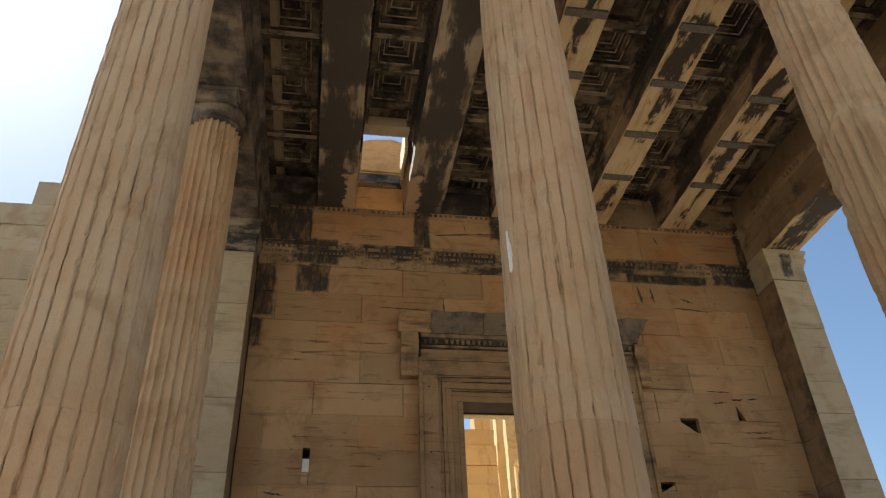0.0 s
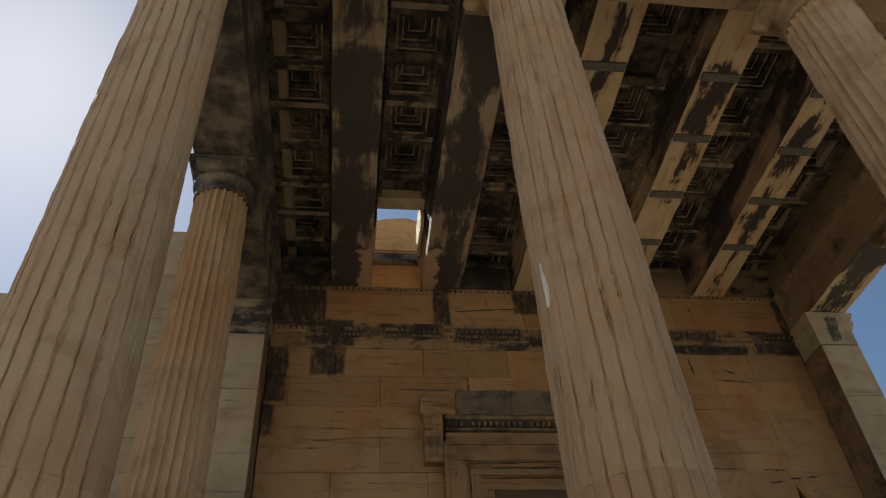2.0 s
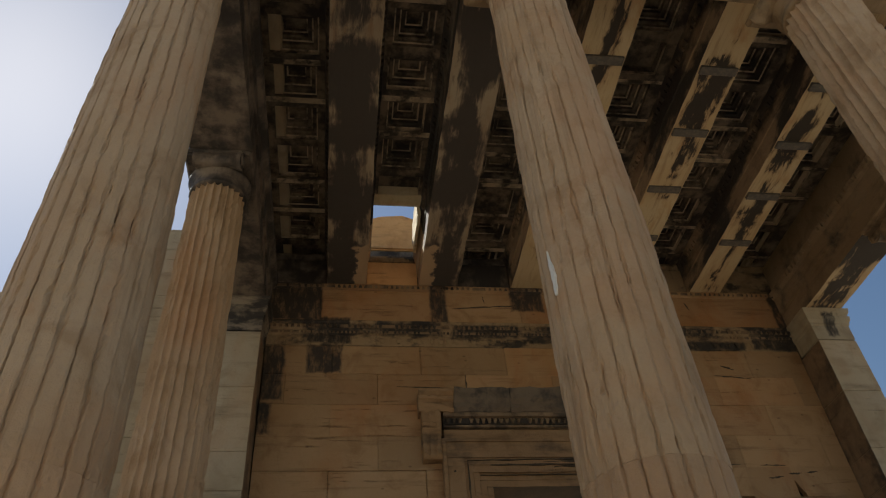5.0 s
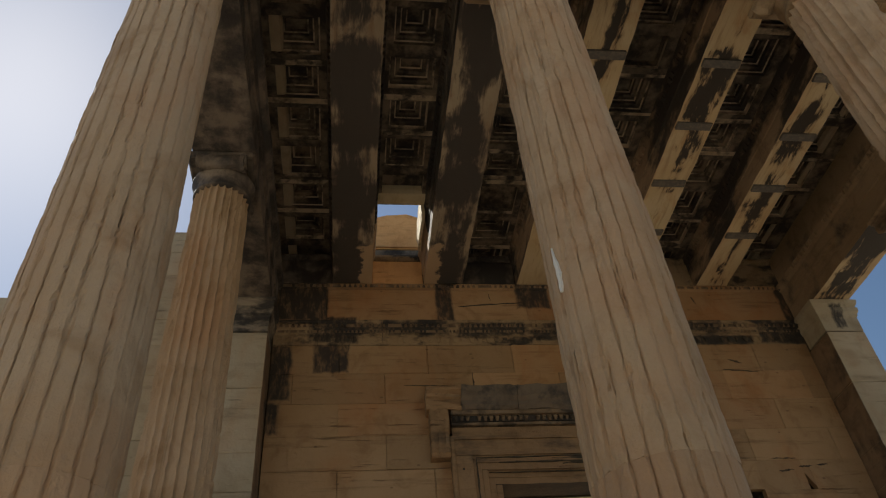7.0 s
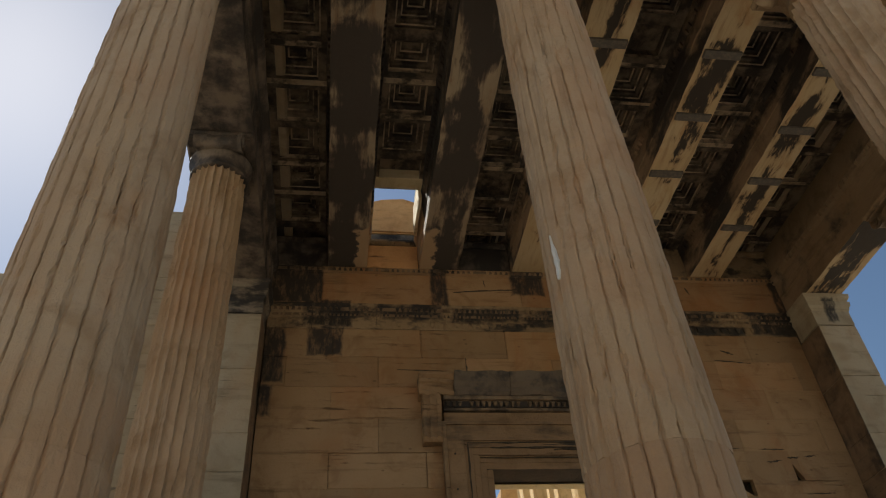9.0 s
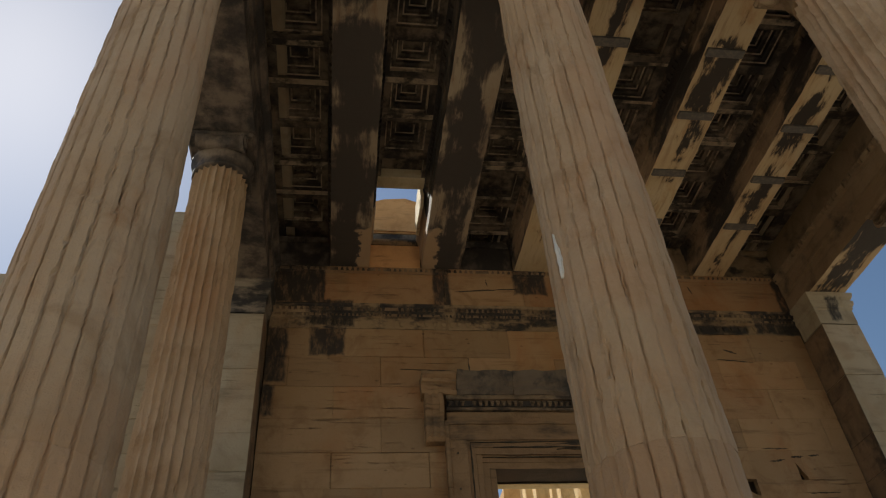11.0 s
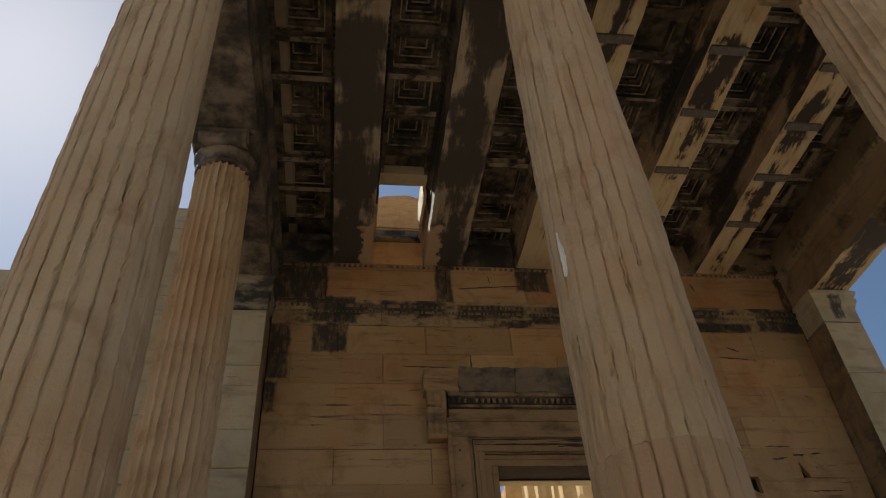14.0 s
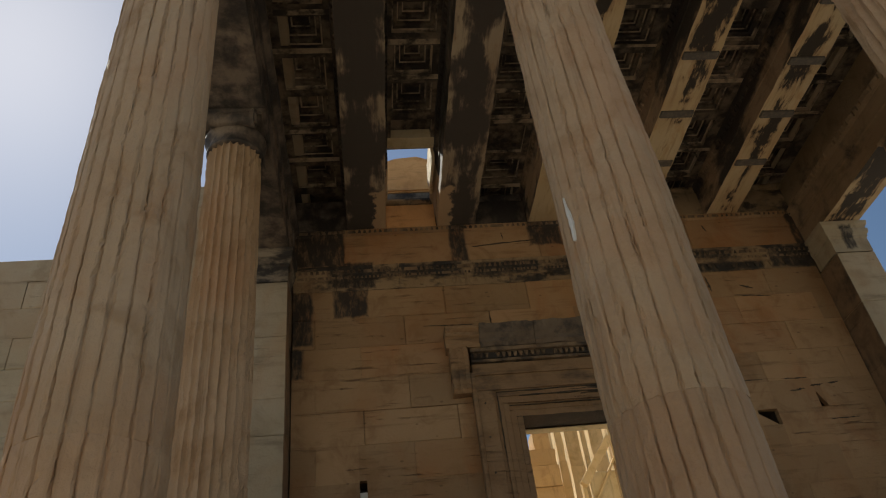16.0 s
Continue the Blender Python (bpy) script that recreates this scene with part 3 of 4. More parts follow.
rng = random.Random(5)
for s in range(6):
    x0, x1 = EDGES[2 * s], EDGES[2 * s + 1]
    cx, hw = (x0 + x1) / 2, (x1 - x0) / 2
    for j in range(9):
        cy = FIRST + PITCH * (j + 0.5) - (0.21 if s == 1 else 0.0)
        if s == 1 and cy > 4.6:
            continue
        hy = PITCH / 2
        z = COFFER_Z
        a, b = 0.315 - rng.uniform(0, 0.05), 0.295 - rng.uniform(0, 0.05)
        frame_ring(cx, cy, hw, hy, z, hw, b + 0.012, z, 1 if (j * 2 + s) % 3 == 0 else 0)
        frame_ring(cx, cy, hw, b + 0.012, z, a, b, z)
        blank = (s == 1 and j == 6) or rng.random() < 0.1
        for k in range(3):
            frame_ring(cx, cy, a, b, z, a, b, z + 0.06, 1 if k == 0 and (j + s) % 3 else 0)
            z += 0.06
            if blank:
                continue
            frame_ring(cx, cy, a, b, z, a - 0.022, b - 0.022, z + 0.006, 1)
            frame_ring(cx, cy, a - 0.022, b - 0.022, z + 0.006, a - 0.035, b - 0.035, z + 0.035)
            frame_ring(cx, cy, a - 0.035, b - 0.035, z + 0.035, a - 0.075, b - 0.075, z + 0.035)
            a, b, z = a - 0.075, b - 0.075, z + 0.035
        quad((cx - a, cy - b, z), (cx + a, cy - b, z), (cx + a, cy + b, z), (cx - a, cy + b, z))
ceil = mesh_ob("ceiling", bm, COFFER)
ceil.data.materials.append(LIP)
tagged(ceil, "coffered marble ceiling blackened by soot, one slab missing", "ceiling", kind="structure")
# solid backing over the slabs, open at the gap
for x0, x1, y0, y1 in ((-AX, HOLE[0], 0.2, WALL_Y + 0.1), (HOLE[1], AX, 0.2, WALL_Y + 0.1), (HOLE[0], HOLE[1], 0.2, HOLE[2])):
    tagged(mesh_ob("roof_slab", box(x0, x1, y0, y1, COFFER_Z + 0.31, COFFER_Z + 0.45, 0), ANTA), "plain marble roof slab above the coffers", "roof", kind="structure")
# cut faces of the slabs at the gap
tagged(mesh_ob("coffer_edge", box(-2.79, -1.87, 4.5, HOLE[2], COFFER_Z - 0.012, COFFER_Z + 0.306, 0.01), CREAM), "broken pale edge of a ceiling slab", "ceiling", kind="structure")
bm = box(-2.06, -2.01, HOLE[2] + 0.004, 5.62, COFFER_Z - 0.2, COFFER_Z + 0.3, 0.0)
bmesh.ops.subdivide_edges(bm, edges=list(bm.edges), cuts=5, use_grid_fill=True)
for v in bm.verts:
    v.co += noise.noise_vector(v.co * 7) * 0.02
tagged(mesh_ob("coffer_edge", bm, CREAM), "ragged pale strip of a broken ceiling slab", "ceiling", kind="structure")

# ---- door wall ----
DOOR_X, DOOR_Z = 1.08, 4.91
WEST = 4.31            # inner faces of the antas
COURSES = [0.0, 1.1] + [1.1 + 0.5083 * k for k in range(1, 13)]          # up to 7.2


def block(x0, x1, z0, z1, mat, parent, y=WALL_Y, depth=0.1, bevel=0.006, name="block"):
    return part(name, box(x0, x1, y, y + depth, z0, z1, bevel), mat, parent)


# sockets cut into the wall: x0, x1, z0, z1
HOLES = ((2.35, 2.65, 4.5, 4.74), (3.27, 3.45, 4.72, 5.08), (1.72, 2.05, 3.58, 3.745), (-3.4, -3.3, 3.83, 4.17))


def wall_core(name, x0, x1, z0, z1, opening=None):
    """The wall's mass behind its facing blocks, with the doorway and deep sockets left out."""
    bm = bmesh.new()
    y0, ym, y1 = WALL_Y + 0.09, WALL_Y + 0.34, WALL_Y + 0.66
    a, b, t = opening or (x0, x0, z0)
    for p, q, low in ((x0, a, z0), (b, x1, z0), (a, b, t)):
        if q - p < 0.01:
            continue
        add_box(bm, p, q, ym, y1, low, z1)
        mine = [h for h in HOLES if h[0] > p and h[1] < q and h[2] > low]
        xs = sorted({p, q, *[v for h in mine for v in h[:2]]})
        for u, v in zip(xs, xs[1:]):
            z = low
            for h in sorted((h for h in mine if h[0] < (u + v) / 2 < h[1]), key=lambda h: h[2]):
                add_box(bm, u, v, y0, ym, z, h[2])
                z = h[3]
            add_box(bm, u, v, y0, ym, z, z1)
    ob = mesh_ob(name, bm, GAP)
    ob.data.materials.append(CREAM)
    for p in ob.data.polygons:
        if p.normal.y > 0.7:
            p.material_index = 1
    return ob


wall = tagged(wall_core("wall_south", -WEST - 0.02, AX + 0.3, GROUND_Z, 8.98, (-DOOR_X - 0.02, DOOR_X + 0.02, DOOR_Z + 0.02)),
              "tan marble block wall with a tall doorway, sooted near the top", "wall", kind="structure")
east = tagged(wall_core("wall_east", -16, -WEST - 0.02, GROUND_Z, 8.0), "pale marble block wall with a broken stepped top", "wall", kind="structure")

# ---- the antas ----
def anta(side, sooty):
    e = empty("anta")
    x0, x1 = side * AX - 0.325, side * AX + 0.325
    y0 = 5.45
    z = 0.0
    k = 0
    for h in (0.3, 0.8, 1.02, 1.02, 0.5, 1.02, 0.52, 0.95, 0.92):
        z1 = min(z + h, 7.06)
        j = 0.004 * (k % 2)
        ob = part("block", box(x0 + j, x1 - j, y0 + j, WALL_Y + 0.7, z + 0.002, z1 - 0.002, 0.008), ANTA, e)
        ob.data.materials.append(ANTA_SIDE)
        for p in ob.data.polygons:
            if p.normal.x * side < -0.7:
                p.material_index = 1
        z, k = z1, k + 1
    bm = bmesh.new()
    prof = [(-0.1, 0), (0.0, 0), (0.0, 0.26), (0.02, 0.28), (0.02, 0.31), (0.05, 0.35), (0.06, 0.42), (0.035, 0.44), (0.075, 0.5), (0.085, 0.565), (-0.1, 0.565)]
    zc = 7.066
    rings = []
    for o, u in prof[1:-1]:
        ring = []
        for (ax, ay), (bx, by) in (((x0 - o, WALL_Y - 0.003), (x0 - o, y0 - o)), ((x0 - o, y0 - o), (x1 + o, y0 - o)), ((x1 + o, y0 - o), (x1 + o, WALL_Y - 0.003))):
            for q in range(7):
                p = Vector((ax + (bx - ax) * q / 7, ay + (by - ay) * q / 7, zc + u))
                ring.append(bm.verts.new(p + noise.noise_vector(p * 5) * 0.008))
        ring.append(bm.verts.new((x1 + o, WALL_Y - 0.003, zc + u)))
        rings.append(ring)
    for r0, r1 in zip(rings, rings[1:]):
        for q in range(len(r0)):
            w = (q + 1) % len(r0)
            bm.faces.new((r0[q], r0[w], r1[w], r1[q]))
    bm.faces.new(rings[0])
    bm.faces.new(rings[-1])
    part("capital", bm, ANTA_CAP_DARK if sooty else ANTA_CAP, e, "soot-blackened moulded capital" if sooty else "moulded capital with a sooted patch")
    tagged(e, "tall square marble anta at the wall's end, moulded capital", "pillar", "antas")
    return e


anta(-1, True)
anta(1, False)

# ---- upper bands of the wall ----
e = wall
prof_band = [(-0.05, 0), (0.004, 0), (0.004, 0.19), (0.03, 0.205), (0.03, 0.245), (0.012, 0.26), (0.05, 0.31), (0.05, 0.345), (0.03, 0.36), (0.07, 0.41), (0.07, 0.43), (-0.05, 0.43)]
joints = [-WEST, -3.64, -2.65, -0.65, 0.68, 2.25, WEST]
for i, (a, b) in enumerate(zip(joints, joints[1:])):
    bm = bmesh.new()
    sweep(bm, prof_band, (a + 0.004, WALL_Y, 7.2), (b - 0.004, WALL_Y, 7.2), out=(0, -1, 0), cuts=16, wear=0.006)
    eggs(bm, (a + 0.02, WALL_Y - 0.052, 7.535), (b - 0.02, WALL_Y - 0.052, 7.535), (0, -1, 0), 0.085, 0.035, i, 0.15)
    eggs(bm, (a + 0.02, WALL_Y - 0.034, 7.435), (b - 0.02, WALL_Y - 0.034, 7.435), (0, -1, 0), 0.06, 0.025, i + 9, 0.2)
    eggs(bm, (a + 0.02, WALL_Y - 0.008, 7.3), (b - 0.02, WALL_Y - 0.008, 7.3), (0, -1, 0), 0.13, 0.03, i + 20, 0.25)
    # proud dark strips paint the shade between the carved eggs
    for zc, hh, yy in ((7.535, 0.03, 0.053), (7.435, 0.022, 0.035)):
        part("recess", box(a + 0.01, b - 0.01, WALL_Y - yy, WALL_Y, zc - hh, zc + hh, 0.0), FRAME_SOOT_SHADE, e)
    part("carved_band", bm, BAND, e)
joints = [-WEST, -3.52, -1.6, -0.3, 1.0, 2.3, WEST]
for i, (a, b) in enumerate(zip(joints, joints[1:])):
    block(a + 0.003, b - 0.003, 7.632, 8.27, WALL_RUST if i % 2 else WALL, e, WALL_Y - 0.02, 0.12)
    bm = bmesh.new()
    sweep(bm, [(-0.1, 0), (0.03, 0), (0.07, 0.04), (0.07, 0.088), (-0.1, 0.088)], (a + 0.003, WALL_Y, 8.272), (b - 0.003, WALL_Y, 8.272), out=(0, -1, 0), cuts=10, wear=0.004)
    eggs(bm, (a + 0.02, WALL_Y - 0.072, 8.318), (b - 0.02, WALL_Y - 0.072, 8.318), (0, -1, 0), 0.085, 0.03, i + 40, 0.2)
    # again a dark strip, painted shade behind this row of eggs
    part("recess", box(a + 0.01, b - 0.01, WALL_Y - 0.0725, WALL_Y, 8.296, 8.342, 0.0), FRAME_SOOT_SHADE, e)
    part("crown_moulding", bm, WALL, e)
# course between the beam ends
for i in range(6):
    a, b = EDGES[2 * i], EDGES[2 * i + 1]
    # bright orange below the gap: light falling through it, put into the colour
    part("block", box(a + 0.01, b - 0.01, WALL_Y - 0.01, WALL_Y + 0.12, 8.364, 8.9, 0.01), (SOOTED, ORANGE, BEAM_DARK, BEAM, BAND, BAND)[i], e)
    bm = bmesh.new()
    sweep(bm, [(-0.1, 0), (0.02, 0), (0.06, 0.05), (0.06, 0.09), (-0.1, 0.09)], (a + 0.01, WALL_Y, 8.904), (b - 0.01, WALL_Y, 8.904), out=(0, -1, 0), cuts=6, wear=0.004)
    eggs(bm, (a + 0.02, WALL_Y - 0.04, 8.95), (b - 0.02, WALL_Y - 0.04, 8.95), (0, -1, 0), 0.09, 0.03, i + 60, 0.2)
    part("crown_moulding", bm, (SOOTED, BAND, SOOTED, BAND, BAND, BAND)[i], e)

# ---- door frame ----
d = empty("door_1")
FY = WALL_Y - 0.1
# nested faces of the frame: outer edge, inner edge, set-back, top of the outer edge
NEST = ((1.76, 1.70, -0.03, 5.58), (1.70, 1.46, 0.0, 5.53), (1.46, 1.41, 0.03, 5.3), (1.41, 1.35, 0.015, 5.25), (1.35, 1.265, 0.035, 5.2), (1.265, 1.17, 0.07, 5.1), (1.17, DOOR_X, 0.085, 5.0))
for k, (o, i_, y, top) in enumerate(NEST):
    low = NEST[k + 1][3] if k + 1 < len(NEST) else DOOR_Z
    for s in (-1, 1):
        bm = bmesh.new()
        add_box(bm, min(s * o, s * i_) + 0.001, max(s * o, s * i_) - 0.001, FY + y, WALL_Y + 0.62, 0.0, low - 0.001, 0.007)
        part("jamb", bm, FRAME, d)
    bm = bmesh.new()
    sweep(bm, [(0, 0), (0, top - low), (-0.5 + y, top - low), (-0.5 + y, 0)], (-o, FY + y, low), (o, FY + y, low), out=(0, -1, 0), cuts=22, wear=0.006)
    underside(part("lintel", bm, FRAME, d), DOOR_SHADE if k == 6 else FRAME)
part("lintel", box(-1.72, 1.72, FY + 0.02, WALL_Y + 0.1, 5.583, 5.74, 0.01), FRAME, d)
# added strip; its cream colour stands for sunlight on the back edge
part("lintel", box(-DOOR_X + 0.004, DOOR_X - 0.004, WALL_Y + 0.46, WALL_Y + 0.615, DOOR_Z - 0.022, DOOR_Z - 0.003, 0.006), CREAM, d, "cream strip painted as the sunlit back edge of the lintel")
# solid dark strip: the shade between the eggs is put into its colour
part("shadow_gap", box(-1.7, 1.7, FY - 0.05, FY + 0.1, 5.79, 5.88, 0.0), DOOR_SHADE, d, "dark strip for the shade behind the carved eggs")
bm = bmesh.new()
sweep(bm, [(-0.1, 0), (0.03, 0), (0.03, 0.04), (0.0, 0.05), (0.0, 0.13), (0.1, 0.14), (0.1, 0.2), (-0.1, 0.2)], (-1.72, FY, 5.743), (1.72, FY, 5.743), out=(0, -1, 0), cuts=20, wear=0.006)
eggs(bm, (-1.7, FY - 0.055, 5.835), (1.7, FY - 0.055, 5.835), (0, -1, 0), 0.085, 0.05, 3, 0.06)
part("egg_moulding", bm, FRAME_SOOT_SHADE, d)
bm = bmesh.new()
sweep(bm, [(-0.12, 0), (0.13, 0), (0.15, 0.05), (0.12, 0.07), (0.15, 0.14), (0.19, 0.16), (0.19, 0.2), (0.16, 0.22), (0.22, 0.27), (0.22, 0.31), (-0.12, 0.32)], (-2.07, FY, 5.947), (-1.56, FY, 5.947), out=(0, -1, 0), cuts=24, wear=0.028)
part("cornice", bm, FRAME, d, "pale weathered end of the cornice")
for x0, x1, m, z1 in ((-1.555, -0.75, GREY, 6.29), (-0.745, 0.4, GREY, 6.3), (0.405, 1.55, GREY, 6.28)):
    bm = bmesh.new()
    sweep(bm, [(-0.12, 0), (0.12, 0), (0.16, 0.05), (0.16, 0.12), (0.2, 0.18), (0.21, z1 - 5.947), (-0.12, z1 - 5.947)], (x0, FY, 5.947), (x1 - 0.004, FY, 5.947), out=(0, -1, 0), cuts=24, wear=0.032)
    part("cornice", bm, m, d, "projecting door cornice")
bm = bmesh.new()
add_box(bm, 1.56, 2.02, FY - 0.2, FY + 0.12, 5.92, 6.31)
bmesh.ops.subdivide_edges(bm, edges=list(bm.edges), cuts=5, use_grid_fill=True)
for v in bm.verts:
    u = (v.co.z - 5.92) / 0.39
    v.co.x -= (1 - u) * 0.22 * (v.co.x - 1.56) / 0.46
    v.co.y += (1 - u) * 0.12 if v.co.y < FY else 0
    v.co += noise.noise_vector(v.co * 7) * 0.03
part("cornice", bm, GREY, d, "broken dark end of the cornice")


def console(x0, x1, z0, z1, broken):
    """An S-shaped bracket with two raised ribs."""
    bm = bmesh.new()
    h = z1 - z0
    prof = [(-0.1, 0.0), (0.05, 0.0), (0.09, 0.06 * h), (0.07, 0.16 * h), (0.04, 0.3 * h), (0.05, 0.5 * h), (0.1, 0.75 * h), (0.13, 0.9 * h), (0.12, h), (-0.1, h)]
    if broken:
        prof = [(-0.1, 0.0), (0.01, 0.02), (0.06, 0.1 * h), (0.02, 0.3 * h), (0.07, 0.5 * h), (0.01, 0.75 * h), (0.08, 0.9 * h), (0.05, h), (-0.1, h)]
    sweep(bm, prof, (x0, FY, z0), (x1, FY, z0), out=(0, -1, 0), cuts=8, wear=0.03 if broken else 0.012)
    if not broken:
        for k in (0.15, 0.5, 0.85):
            x = x0 + (x1 - x0) * k
            sweep(bm, [(p + (0.02 if p > 0 else 0), q) for p, q in prof], (x - 0.022, FY, z0 + 0.01), (x + 0.022, FY, z0 + 0.01), out=(0, -1, 0), cuts=2, wear=0.02)
    part("console", bm, FRAME, d, "scrolled bracket" if not broken else "broken stump of a bracket")


console(-2.03, -1.765, 5.25, 5.945, False)
console(1.765, 1.95, 5.2, 5.95, True)
bm = bmesh.new()
for s in (-1, 1):
    for z in np.arange(0.6, 5.2, 0.5):
        r = bmesh.ops.create_cone(bm, cap_ends=True, segments=10, radius1=0.014, radius2=0.014, depth=0.012, matrix=pose(s * 1.6, FY - 0.004, float(z), 90))
part("dowel_holes", bm, GAP, d, "row of small drilled dowel holes")
tagged(d, "tall carved marble door surround, cornice broken at one end", "doorway", kind="structure")

# ---- what shows through the doorway and the gap ----
# courses that stand above the porch ceiling behind the gap
bm = bmesh.new()
prof = [(-3.5, 9.75), (-1.72, 9.75), (-1.72, 10.4), (-1.8, 10.53), (-2.1, 10.65), (-2.5, 10.58), (-3.0, 10.4), (-3.5, 10.2)]
f0 = [bm.verts.new((x, 6.6, z)) for x, z in prof]
f1 = [bm.verts.new((x, 7.2, z)) for x, z in prof]
bm.faces.new(f0)
bm.faces.new(f1[::-1])
for i in range(len(prof)):
    j = (i + 1) % len(prof)
    bm.faces.new((f0[i], f0[j], f1[j], f1[i]))
bmesh.ops.bevel(bm, geom=list(bm.edges), offset=0.03, segments=2, affect="EDGES")
tagged(mesh_ob("upper_wall_block", bm, ORANGE), "rounded golden marble block on top of the wall", "stone block")
# the black colour here stands for shade in the recess under the block
tagged(mesh_ob("upper_wall_course", box(-4.3, 4.9, 6.64, 7.1, 8.984, 9.745, 0.01), SOOTED), "marble course above the ceiling, coloured dark for the recess's shade", "wall", kind="structure")

# the open hall behind the doorway
tagged(mesh_ob("inner_wall", box(-9, 9, 16.5, 17.2, GROUND_Z, 4.5, 0.02), CREAM), "pale golden marble wall across the open hall", "wall", kind="structure")
tagged(mesh_ob("screen_wall", box(1.25, 3.9, 15.6, 15.9, GROUND_Z, 10.4, 0.02), CREAM), "cream marble screen wall of the open hall", "wall", kind="structure")
hall = empty("pier")
z = GROUND_Z
for k, h in enumerate((1.15, 1.05, 0.9, 1.0, 0.6, 0.52, 0.5, 0.58, 0.4, 0.44, 0.37, 0.4)):
    right = (0.72, 0.7, 0.71, 0.68, 0.7, 0.69, 0.7, 0.66, 0.66, 0.64, 0.62, 0.55)[k]
    left = (0, 0, 0, 0, 0, 0, 0, 0, 0, 0.05, 0.4, 1.2)[k]
    bm = box(-1.0 + left, right, 11.2 + 0.02 * (k % 3), 11.75, z + 0.004, z + h - 0.004, 0.0)
    bmesh.ops.subdivide_edges(bm, edges=list(bm.edges), cuts=3, use_grid_fill=True)
    for v in bm.verts:
        v.co += noise.noise_vector(v.co * 4.0) * 0.025
    part("block", bm, GOLD, hall)
    z += h
tagged(hall, "broken pier of golden marble blocks with a rounded top", "pier")
for x0, x1, y0, top in ((0.86, 1.06, 12.0, 8.9), (1.2, 1.54, 12.36, 9.6), (1.66, 1.8, 12.7, 9.6), (1.95, 2.3, 12.95, 9.6), (2.5, 2.95, 13.3, 9.4)):
    p = empty("pilaster")
    z, k = GROUND_Z, 0
    while z < top - 0.1:
        h = min(1.3 + 0.25 * (k % 3), top - z)
        bm = box(x0 + 0.01 * (k % 2), x1 - 0.012 * (k % 3), y0, y0 + 0.3, z + 0.003, z + h - 0.003, 0.0)
        bmesh.ops.subdivide_edges(bm, edges=list(bm.edges), cuts=4, use_grid_fill=True)
        for v in bm.verts:
            v.co += noise.noise_vector(v.co * 5.0) * 0.018
        part("drum_block", bm, GOLDEN, p)
        z, k = z + h, k + 1
    part("capital", box(x0 - 0.05, x1 + 0.05, y0 - 0.05, y0 + 0.35, top + 0.002, top + 0.3, 0.04), GOLDEN, p)
    tagged(p, "tall cream marble pilaster of the open hall, side in sunlight", "pilaster", "hall pilasters")
s_ = empty("support_frame")
for (x0, z0), (x1, z1), w in (((1.1, 5.65), (1.86, 6.62), 0.17), ((1.25, 5.2), (1.9, 6.2), 0.05), ((1.95, GROUND_Z), (1.95, 6.9), 0.14), ((1.12, GROUND_Z), (1.12, 5.75), 0.09)):
    bm = bmesh.new()
    dx, dz = x1 - x0, z1 - z0
    add_box(bm, -w / 2, w / 2, -0.08, 0.08, 0, math.hypot(dx, dz), 0.01)
    bmesh.ops.transform(bm, matrix=Matrix.Translation((x0, 11.4 - 0.12 * (w > 0.15), z0)) @ Matrix.Rotation(math.atan2(dx, dz), 4, "Y"), verts=bm.verts)
    part("strut", bm, GOLDEN, s_)
part("panel", box(1.3, 1.86, 11.42, 11.46, GROUND_Z, 5.95, 0.01), CREAM, s_)
tagged(s_, "pale support frame with a slanting strut and a panel", "frame")

# pale block in the lower half of the slit in the wall
part("slit_filling", box(-3.398, -3.302, WALL_Y + 0.02, WALL_Y + 0.3, 3.832, 4.02, 0.0), FRESH, wall)


def draw_sliver(x0, z0, x1, z1, w, seed, face=0.007):
    """A ragged dark sliver a hair proud of the stone, for gashes and painted crease shade."""
    rng_ = random.Random(seed)
    bm = bmesh.new()
    rings = []
    a, b = Vector((x0, 0, z0)), Vector((x1, 0, z1))
    nrm = Vector((-(z1 - z0), 0, x1 - x0)).normalized()
    for k in range(13):
        u = k / 12
        p = a.lerp(b, u) + nrm * rng_.uniform(-0.2, 0.2) * w
        h = w * (0.25 + math.sin(math.pi * u)) * rng_.uniform(0.1, 0.55)
        rings.append([bm.verts.new((p.x + nrm.x * s * h, WALL_Y - face + o, p.z + nrm.z * s * h)) for s, o in ((-1, 0.0), (1, 0.0), (1, 0.03), (-1, 0.03))])
    for p, q in zip(rings, rings[1:]):
        for j in range(4):
            bm.faces.new((p[j], p[(j + 1) % 4], q[(j + 1) % 4], q[j]))
    bm.faces.new(rings[0])
    bm.faces.new(rings[-1])
    part("gash", bm, GAP, wall)


for i, g in enumerate(((2.09, 7.12, 2.13, 6.78, 0.05), (2.32, 7.1, 2.35, 6.8, 0.04), (2.85, 6.9, 3.05, 6.83, 0.03), (2.7, 6.72, 3.3, 6.66, 0.02), 
                       (2.9, 5.2, 3.3, 5.19, 0.02), (3.3, 5.06, 3.5, 5.07, 0.03), (3.58, 5.08, 3.75, 5.09, 0.025), (2.95, 5.0, 3.2, 5.02, 0.03), (3.4, 4.52, 3.85, 4.53, 0.02),
                       (1.75, 5.22, 2.6, 5.21, 0.015), (-2.35, 6.48, -1.6, 6.46, 0.015), (-3.9, 3.55, -3.6, 3.5, 0.03), (-4.0, 3.3, -3.7, 3.26, 0.04))):
    draw_sliver(*g, i)
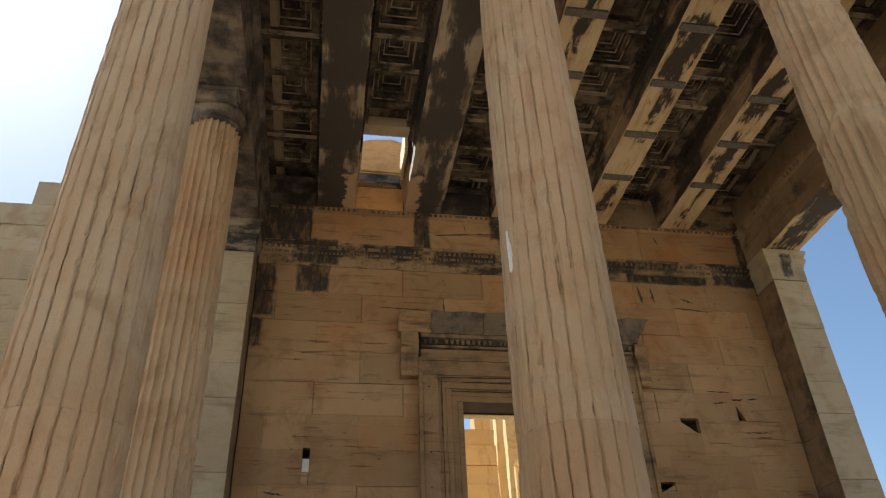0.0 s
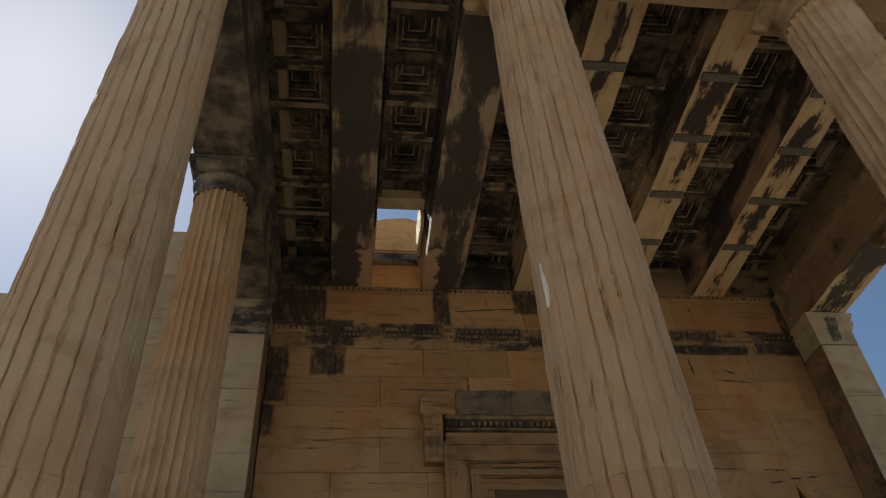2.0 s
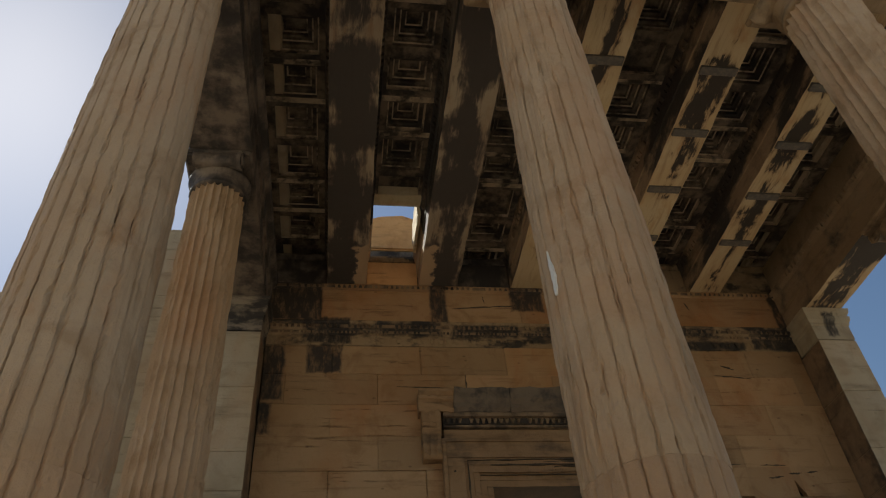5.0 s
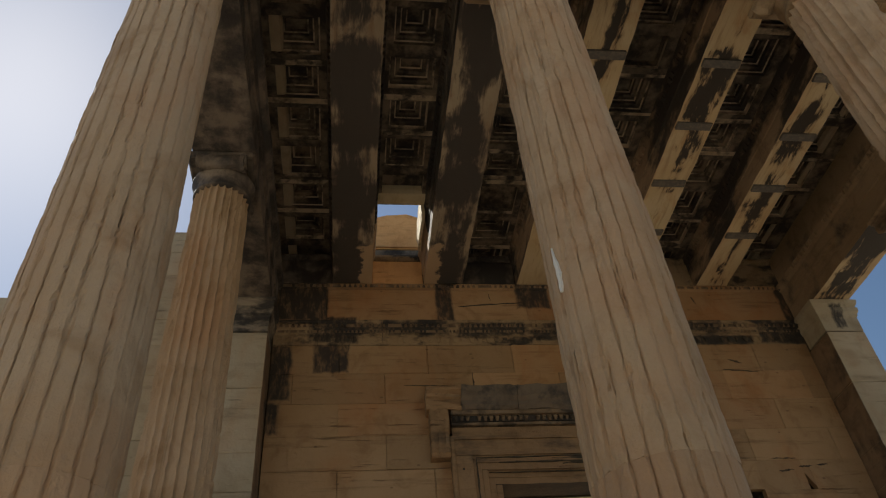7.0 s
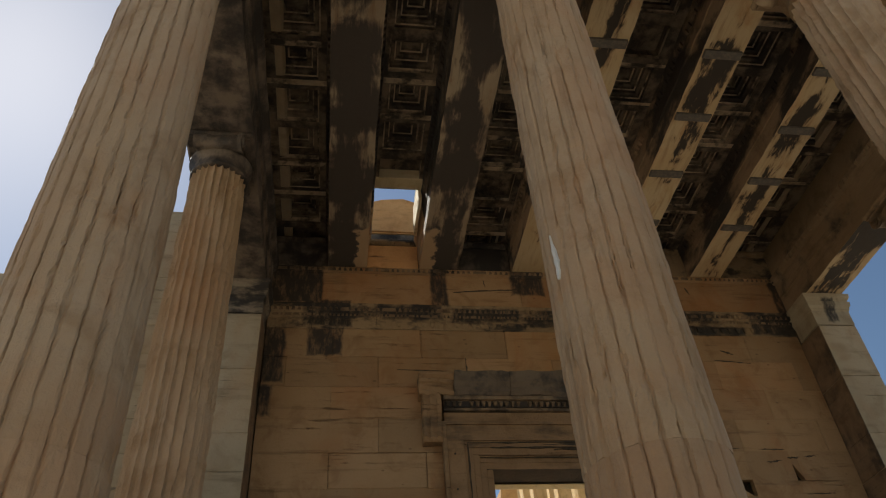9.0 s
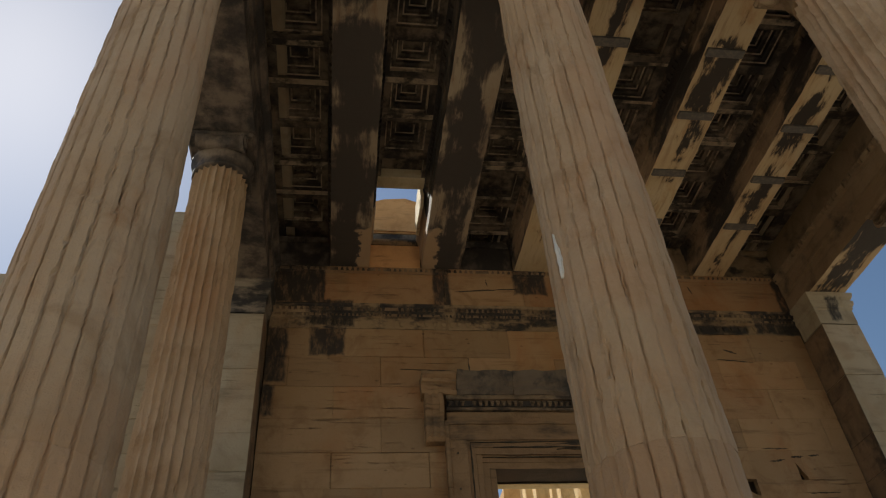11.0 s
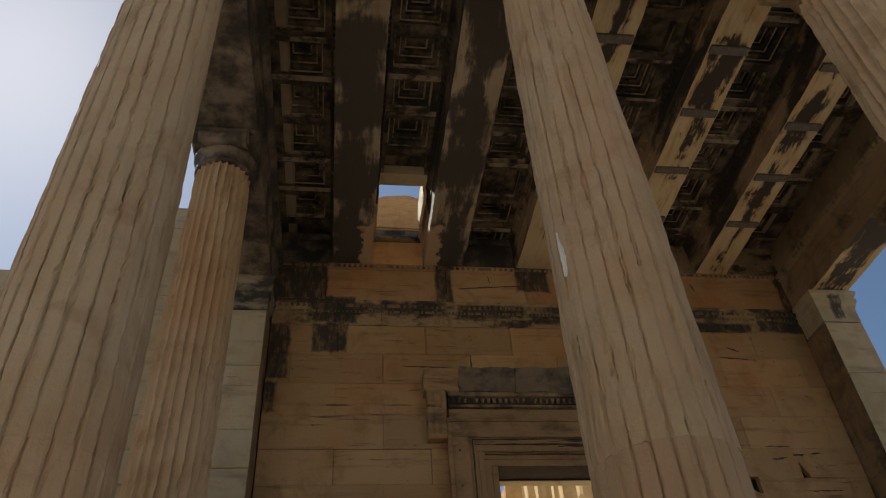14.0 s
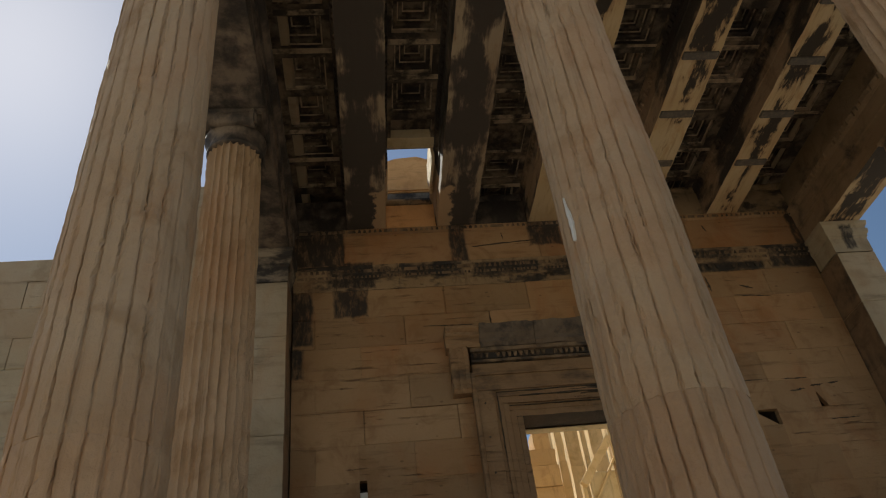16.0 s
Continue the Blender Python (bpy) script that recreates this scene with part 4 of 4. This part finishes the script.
# door frame: crevices, plus moulding shade drawn as dark slivers along the creases
for i, g in enumerate(((-0.35, 5.235, 1.2, 5.25, 0.05), (-1.1, 5.2, 0.4, 5.205, 0.022), (-0.2, 5.17, 1.3, 5.175, 0.035), (-1.38, 5.5, 1.2, 5.515, 0.012), (-1.25, 5.06, 1.1, 5.065, 0.015), (-1.41, 5.27, -1.412, 4.3, 0.02), (-1.42, 5.27, 0.9, 5.285, 0.025))):
    draw_sliver(*g, i + 70, 0.07 if i == 4 else 0.09)
draw_sliver(-1.42, 7.93, -0.35, 8.02, 0.03, 41, 0.027)
draw_sliver(-1.31, 6.69, -1.305, 6.3, 0.022, 44)
draw_sliver(-0.9, 8.2, -0.88, 8.05, 0.02, 42, 0.027)
draw_sliver(2.6, 8.15, 2.64, 8.0, 0.025, 43, 0.027)

# a small sensor box fixed to the wall
sb = empty("sensor_box")
part("case", box(1.63, 1.7, WALL_Y - 0.06, WALL_Y + 0.01, 3.86, 3.95, 0.008), IRON, sb)
part("lens_plate", box(1.645, 1.675, WALL_Y - 0.066, WALL_Y - 0.058, 3.89, 3.925, 0.002), FRESH, sb, "small pale plate")
tagged(sb, "tiny dark sensor box with a pale plate on the wall", "sensor")

# ---- wall blocks, last ----
def wedge(x0, x1, z0, z1, corner):
    """Stone left standing in one corner of a socket, so that the hole reads as a ragged triangle."""
    pts = [(x0, z0), (x1, z0), (x1, z1), (x0, z1)]
    tri = [pts[(corner + q) % 4] for q in (-1, 0, 1)]
    bm = bmesh.new()
    f0 = [bm.verts.new((x, WALL_Y + 0.004, z)) for x, z in tri]
    f1 = [bm.verts.new((x, WALL_Y + 0.088, z)) for x, z in tri]
    bm.faces.new(f0)
    bm.faces.new(f1[::-1])
    for q in range(3):
        bm.faces.new((f0[q], f0[(q + 1) % 3], f1[(q + 1) % 3], f1[q]))
    part("socket_stone", bm, WALL, wall)


wedge(2.35, 2.6, 4.5, 4.68, 0)
wedge(3.3, 3.45, 4.76, 5.06, 2)
wedge(1.8, 2.04, 3.58, 3.7, 1)
rng = random.Random(11)


def put_block(parent, x0, x1, z0, z1, mat):
    """One wall block, cut round the doorway and the sockets in the wall."""
    if z0 < DOOR_Z + 0.35 and x1 > -1.74 and x0 < 1.74:
        if x0 < -1.74:
            put_block(parent, x0, -1.742, z0, z1, mat)
        if x1 > 1.74:
            put_block(parent, 1.742, x1, z0, z1, mat)
        return
    if x1 - x0 < 0.05:
        return
    for hx0, hx1, hz0, hz1 in HOLES:
        if hx0 < x1 - 0.01 and hx1 > x0 + 0.01 and hz0 < z1 - 0.01 and hz1 > z0 + 0.01:
            for a, b, c, e_ in ((x0, hx0, z0, z1), (hx1, x1, z0, z1), (max(x0, hx0), min(x1, hx1), z0, hz0), (max(x0, hx0), min(x1, hx1), hz1, z1)):
                if b - a > 0.02 and e_ - c > 0.02:
                    part("block", box(a, b, WALL_Y, WALL_Y + 0.1, c, e_, 0.0), mat, parent)
            return
    j = rng.uniform(-0.004, 0.004)
    g = rng.choice((0.0003, 0.0005, 0.001, 0.002))
    part("block", box(x0 + g, x1 - g, WALL_Y + j, WALL_Y + 0.1, z0 + g, z1 - g, rng.choice((0.003, 0.004, 0.006, 0.014))), mat, parent)


for k, (z0, z1) in enumerate(zip(COURSES, COURSES[1:])):
    top = len(COURSES) - 2 - k
    start = -1.98 if top % 2 == 0 else -1.31
    xs = sorted({-WEST, WEST, *[start + 1.33 * q for q in range(-3, 6) if -WEST + 0.1 < start + 1.33 * q < WEST - 0.1]})
    for a, b in zip(xs, xs[1:]):
        m = WALL_RUST if rng.random() < (0.35 if top <= 2 else 0.06) else WALL
        put_block(wall, a, b, z0, z1, m)

# the wall east of the porch: courses that step down to the broken end
EAST = COURSES + [7.69, 8.1, 8.56, 9.04, 9.52]
for k, (z0, z1) in enumerate(zip(EAST, EAST[1:])):
    end = -16 if z1 < 8.2 else -7.95 if z1 < 8.7 else -7.3 if z1 < 9.2 else -6.7
    x = -4.98
    x -= 0.66 if k % 2 else 1.2
    b = -4.98
    while b > end + 0.2:
        a = max(x, end)
        put_block(east, a, b, z0, z1, ANTA)
        if z1 > 8.0:
            bm = box(a, b, WALL_Y + 0.1, WALL_Y + 0.66, z0, z1, 0.01)
            part("block", bm, ANTA, east)
        b, x = a, x - 1.33
